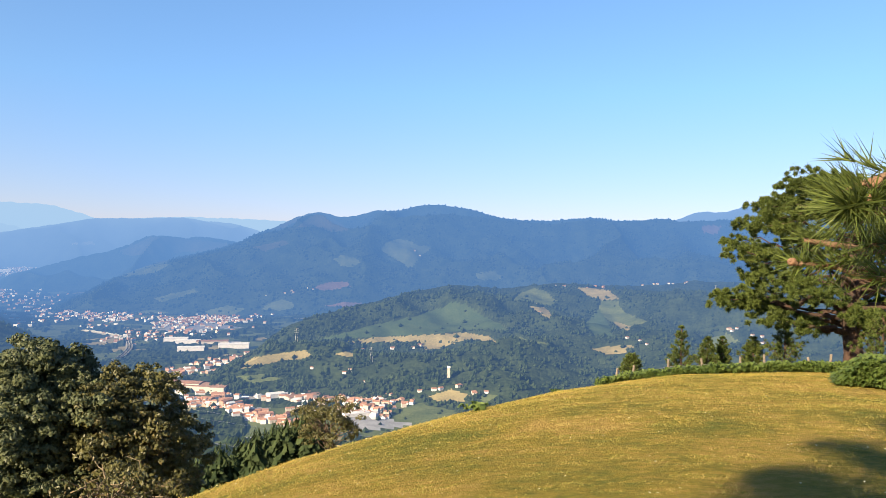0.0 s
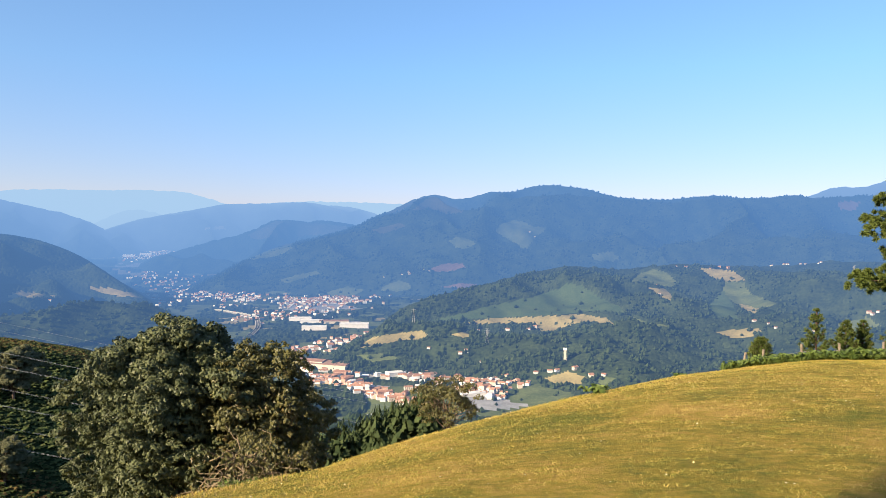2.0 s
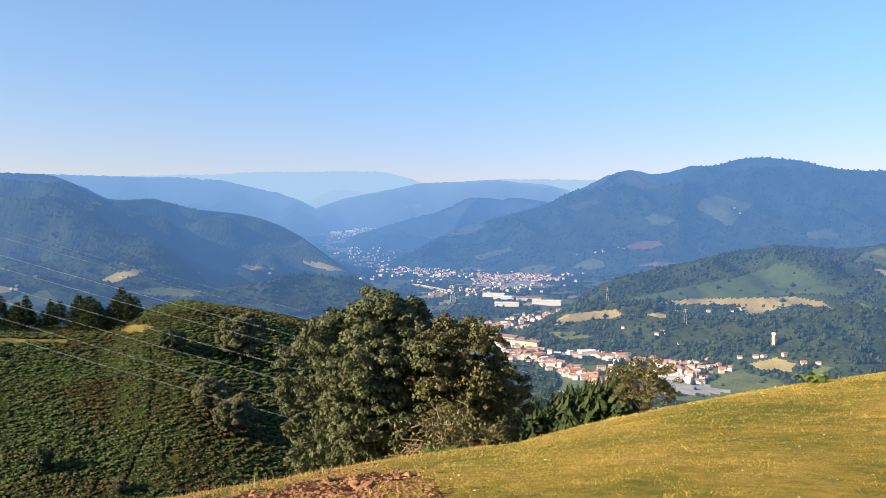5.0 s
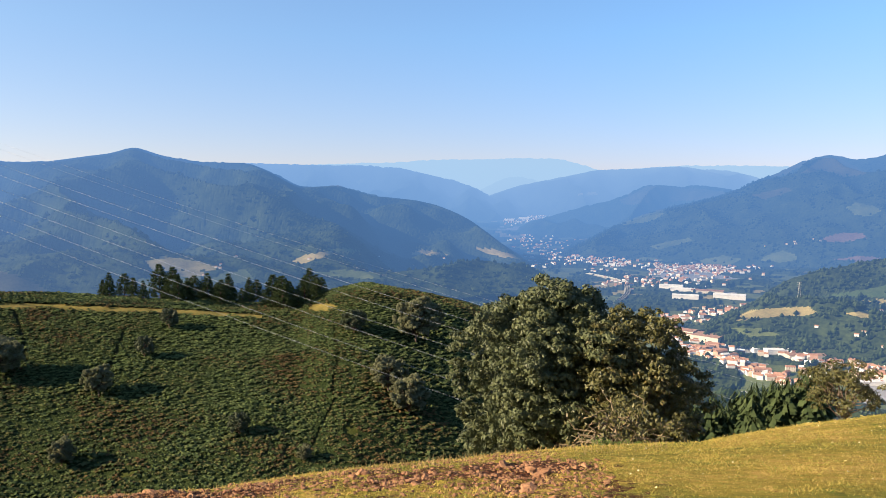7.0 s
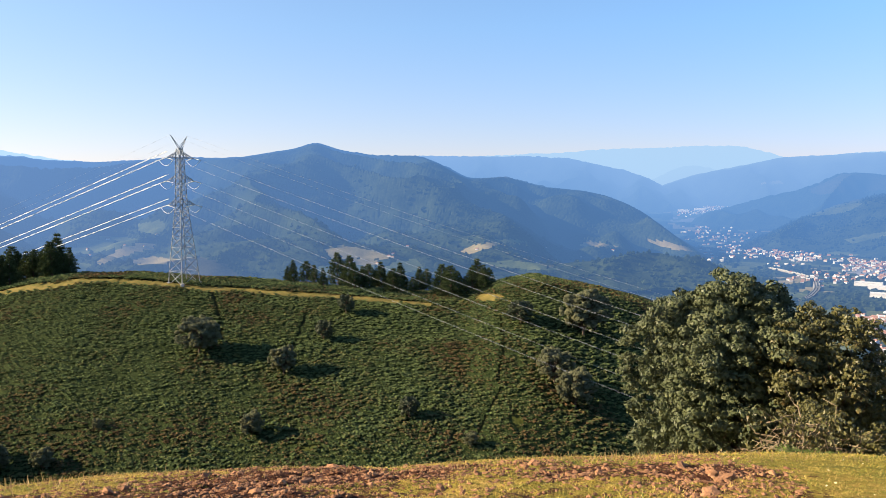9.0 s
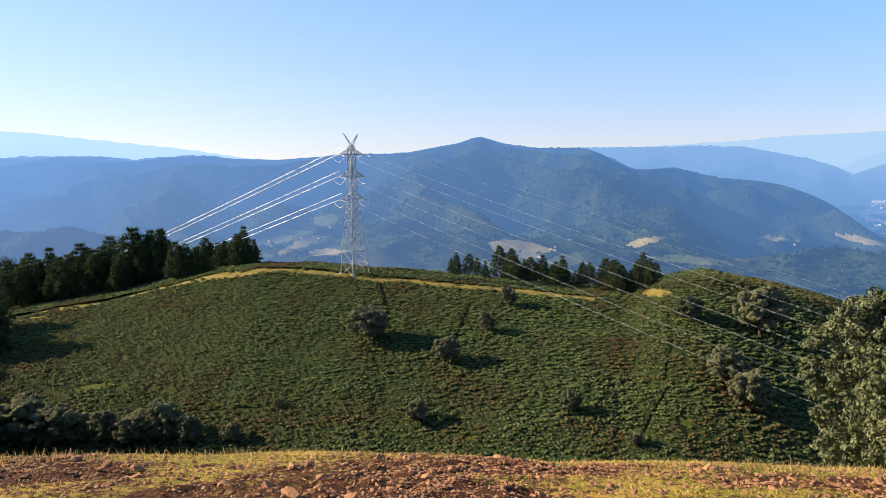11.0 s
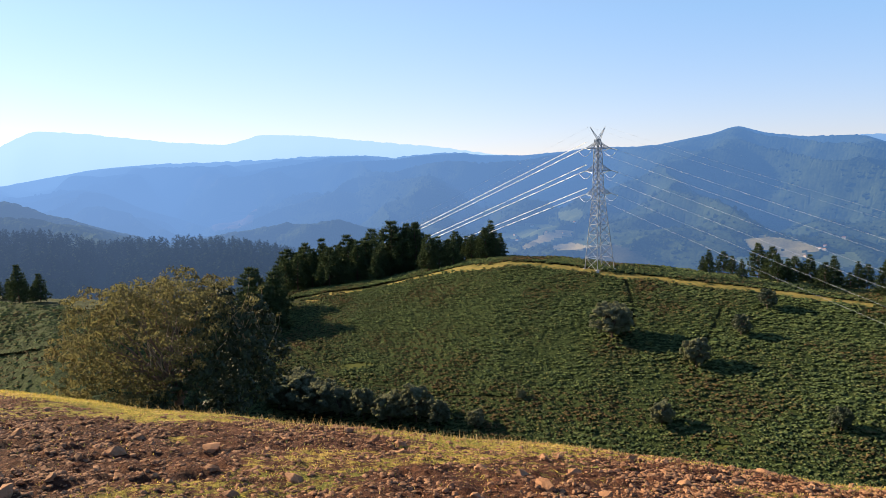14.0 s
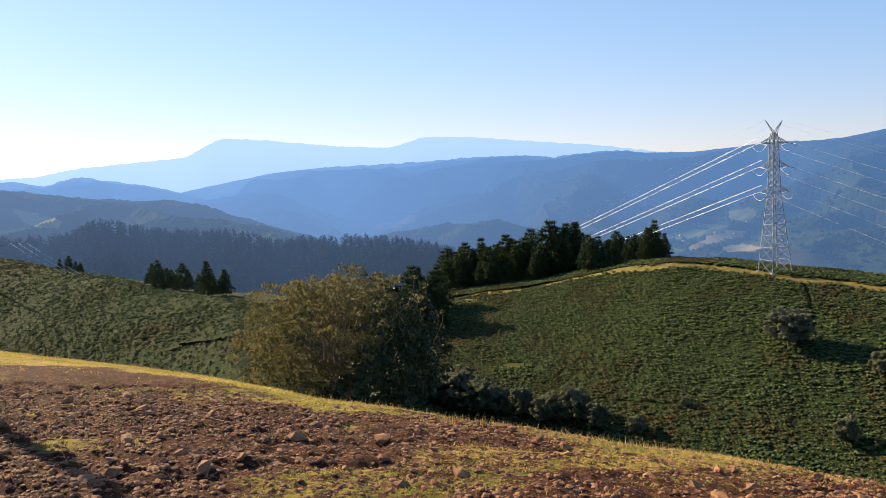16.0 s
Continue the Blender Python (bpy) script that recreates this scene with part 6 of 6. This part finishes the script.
def build_far_roofs():
    """The crowd of small houses between the streets, too many to count."""
    r2 = np.random.default_rng(31)
    zones = [((20.4, -5.4), (15.4, -5.5), 260, 0.5, 0.16), ((18.6, -11.1), (11.4, -13.1), 150, 0.5, 0.22), ((7.4, -12.1), (4.2, -12.6), 60, 0.5, 0.25), ((28.2, -4.7), (22.7, -5.2), 120, 0.6, 0.25), ((31.7, -2.0), (26.9, -1.3), 200, 0.5, 0.15), ((19.0, -10.5), (4.0, -11.9), 90, 1.2, 0.5), ((20, -9.2), (12, -8.3), 100, 1.2, 0.4), ((21, -5.8), (13, -5.4), 100, 1.2, 0.35), ((30, -5.2), (20, -5.0), 90, 1.4, 0.5), ((31.5, -2.1), (26.5, -1.9), 120, 0.8, 0.25), ((14, -8), (9, -8), 60, 0.8, 0.3), ((31, -3.4), (27, -4.4), 70, 1.2, 0.5), ((24, -6.6), (17, -6.3), 60, 1.2, 0.4), ((12, -11.2), (2.5, -11.4), 110, 1.0, 0.4)]
    vs, fs, slots = [], [], []
    tri = np.array([(0, 1, 5), (0, 5, 4), (1, 2, 6), (1, 6, 5), (2, 3, 7), (2, 7, 6), (3, 0, 4), (3, 4, 7), (5, 6, 9), (7, 4, 8), (4, 5, 9), (4, 9, 8), (6, 7, 8), (6, 8, 9)])
    for (a0, e0), (a1, e1), n, wa, we in zones:
        for k in range(n):
            q = r2.random()
            p = np.array(spot("backdrop_valley", a0 + (a1 - a0) * q + wa * r2.normal() * 0.6, e0 + (e1 - e0) * q + we * r2.normal() * 0.6)) + np.r_[r2.normal(size=2) * 5, -1.0]
            w, d, h, turn = 3.2 + 3.4 * r2.random() ** 2, 2.8 + 1.3 * r2.random(), 3.5 + 3.5 * r2.random() ** 2, radians(20 + 30 * r2.normal())
            v = np.array([(x, y, z) for z in (0, h) for x, y in ((-w, -d), (w, -d), (w, d), (-w, d))] + [(-w, 0, h + 2.2), (w, 0, h + 2.2)])
            c, m = math.cos(turn), math.sin(turn)
            fs.append(tri + 10 * len(vs))
            vs.append(np.stack([v[:, 0] * c - v[:, 1] * m, v[:, 0] * m + v[:, 1] * c, v[:, 2]], -1) + p)
            wall = int(r2.choice([0, 0, 0, 1, 1, 2]))
            roof = int(r2.choice([3, 3, 3, 3, 4]))
            slots += [wall] * 10 + [roof] * 4
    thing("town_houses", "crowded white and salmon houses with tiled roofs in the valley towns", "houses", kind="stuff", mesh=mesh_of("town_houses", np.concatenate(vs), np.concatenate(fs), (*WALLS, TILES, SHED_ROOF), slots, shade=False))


build_far_roofs()


# motorway surfaces glow with painted haze like the houses
BARRIER = haze_painted("barrier_concrete", (0.30, 0.30, 0.29), (0.42, 0.42, 0.40), 0.1, 0.9, 3400.0)


def build_motorway():
    """The motorway that curves through the valley on an embankment."""
    line = np.array([(23.7, -8.0), (22.9, -7.5), (22.4, -7.0), (22.75, -6.45), (23.4, -6.05), (24.4, -5.9), (25.6, -5.7)])
    t = np.linspace(0, len(line) - 1, 60)
    az, el = np.interp(t, np.arange(len(line)), line[:, 0]), np.interp(t, np.arange(len(line)), line[:, 1])
    soft = lambda q: np.convolve(np.pad(q, 3, "edge"), np.ones(7) / 7, "valid")
    r = 230.0 / -tan(soft(el))
    x, y = at(soft(az), r)
    azs, E, R, Z = SURFACES["backdrop_valley"]
    bed = [float(np.interp(q, R[:, 0], Z[:, int(np.argmin(np.abs(azs - a)))])) for q, a in zip(r, soft(az))]
    p = np.stack([x, y, soft(soft(np.array(bed))) + 2.5], -1)
    d = unit(np.gradient(p, axis=0))
    side = np.stack([-d[:, 1], d[:, 0], 0 * d[:, 0]], -1)
    up = np.array([0, 0, 1.0])
    rows = np.stack([p - side * 9 - up * 5, p - side * 6, p + side * 6, p + side * 9 - up * 5], 1)
    road = thing("motorway", "pale motorway curving through the valley", "road", kind="structure", mesh=mesh_of("motorway", rows.reshape(-1, 3), grid_faces(60, 4), (haze_painted("worn_asphalt", (0.14, 0.14, 0.14), (0.22, 0.22, 0.22), 0.05, 0.9, 3400.0),), shade=False))
    for q in (-5.8, 0, 5.4):
        rail = np.stack([p + side * q - up * 0.1, p + side * q + up * 1.1, p + side * (q + 0.5) + up * 1.1, p + side * (q + 0.5) - up * 0.1], 1)
        part("crash_barrier", mesh_of("crash_barrier", rail.reshape(-1, 3), grid_faces(60, 4), (BARRIER,), shade=False), road, "pale concrete barrier")


build_motorway()


def build_towers():
    p = np.array(spot("backdrop_middle_hills", -0.6, -9.9))
    ob = thing("stone_tower", "slender pale stone tower on the wooded hill", "tower", place=tuple(p))
    part("shaft", box_mesh(4.5, 4.5, 17, WALLS[1], 0.2), ob)
    part("roof", gable_mesh(4.5, 4.5, 3.0, 0.4, SHED_ROOF), ob, "", (0, 0, 17.2))
    for az, el, name in ((5.3, -8.8, "backdrop_middle_hills"), (10.9, -7.3, "backdrop_middle_hills"), (-20.0, -3.2, "backdrop_middle_hills")):
        p = np.array(spot(name, az, el))
        mast = thing("far_pylon", "distant grey lattice pylon among the woods", "pylon", place=tuple(p))
        part("mast", mesh_of("mast", *joined([bar((sx * 2.2, sy * 2.2, 0), (sx * 0.3, sy * 0.3, 26), 0.28) for sx in (1, -1) for sy in (1, -1)]), (STEEL,)), mast)
        for z in (18, 21.5, 25):
            part("crossarm", mesh_of("crossarm", *tube([(-4, 0, z), (4, 0, z)], [0.25, 0.25], 5), (STEEL,)), mast)


build_towers()


# ---- trees that stand out in the distant woods ----
def build_far_trees(name, label, surface, n, lo, hi, s0, s1, seed, material):
    azs, E, R, Z = SURFACES[surface]
    r2 = np.random.default_rng(seed)
    i, az = r2.integers(0, R.shape[1] - 1, n), None
    j = (s0 + (s1 - s0) * r2.random(n)) * (R.shape[0] - 3)
    j = j.astype(int)
    clump = value_noise(azs[i] * 1.6, j * 0.22, seed)
    ok = (clump > 0.42) & ~(OPEN[surface][j, i] & (r2.random(n) < 0.93))
    i, j = i[ok], j[ok]
    x, y = at(azs[i] + 0.12 * (r2.random(len(i)) - 0.5), R[j, i])
    size = lo + (hi - lo) * r2.random(len(i)) ** 1.5
    base = np.array([(0, 0, 1.35), (0.9, 0, 0.35), (0.1, 1.0, 0.5), (-1.0, 0.1, 0.3), (-0.1, -0.9, 0.45), (0, 0, -0.7)])
    v = base[None] * size[:, None, None] * (0.75 + 0.5 * r2.random((len(i), 6, 1))) + np.stack([x, y, Z[j, i]], -1)[:, None]
    f = np.array([(0, 1, 2), (0, 2, 3), (0, 3, 4), (0, 4, 1), (5, 2, 1), (5, 3, 2), (5, 4, 3), (5, 1, 4)])
    faces = (np.arange(len(i))[:, None, None] * 6 + f[None]).reshape(-1, 3)
    thing(name, label, "trees", kind="stuff", mesh=mesh_of(name, v.reshape(-1, 3), faces, (material,), shade=False))


FAR_TREES = haze_painted("far_trees", (0.014, 0.026, 0.010), (0.055, 0.075, 0.028), 0.03, 0.12)
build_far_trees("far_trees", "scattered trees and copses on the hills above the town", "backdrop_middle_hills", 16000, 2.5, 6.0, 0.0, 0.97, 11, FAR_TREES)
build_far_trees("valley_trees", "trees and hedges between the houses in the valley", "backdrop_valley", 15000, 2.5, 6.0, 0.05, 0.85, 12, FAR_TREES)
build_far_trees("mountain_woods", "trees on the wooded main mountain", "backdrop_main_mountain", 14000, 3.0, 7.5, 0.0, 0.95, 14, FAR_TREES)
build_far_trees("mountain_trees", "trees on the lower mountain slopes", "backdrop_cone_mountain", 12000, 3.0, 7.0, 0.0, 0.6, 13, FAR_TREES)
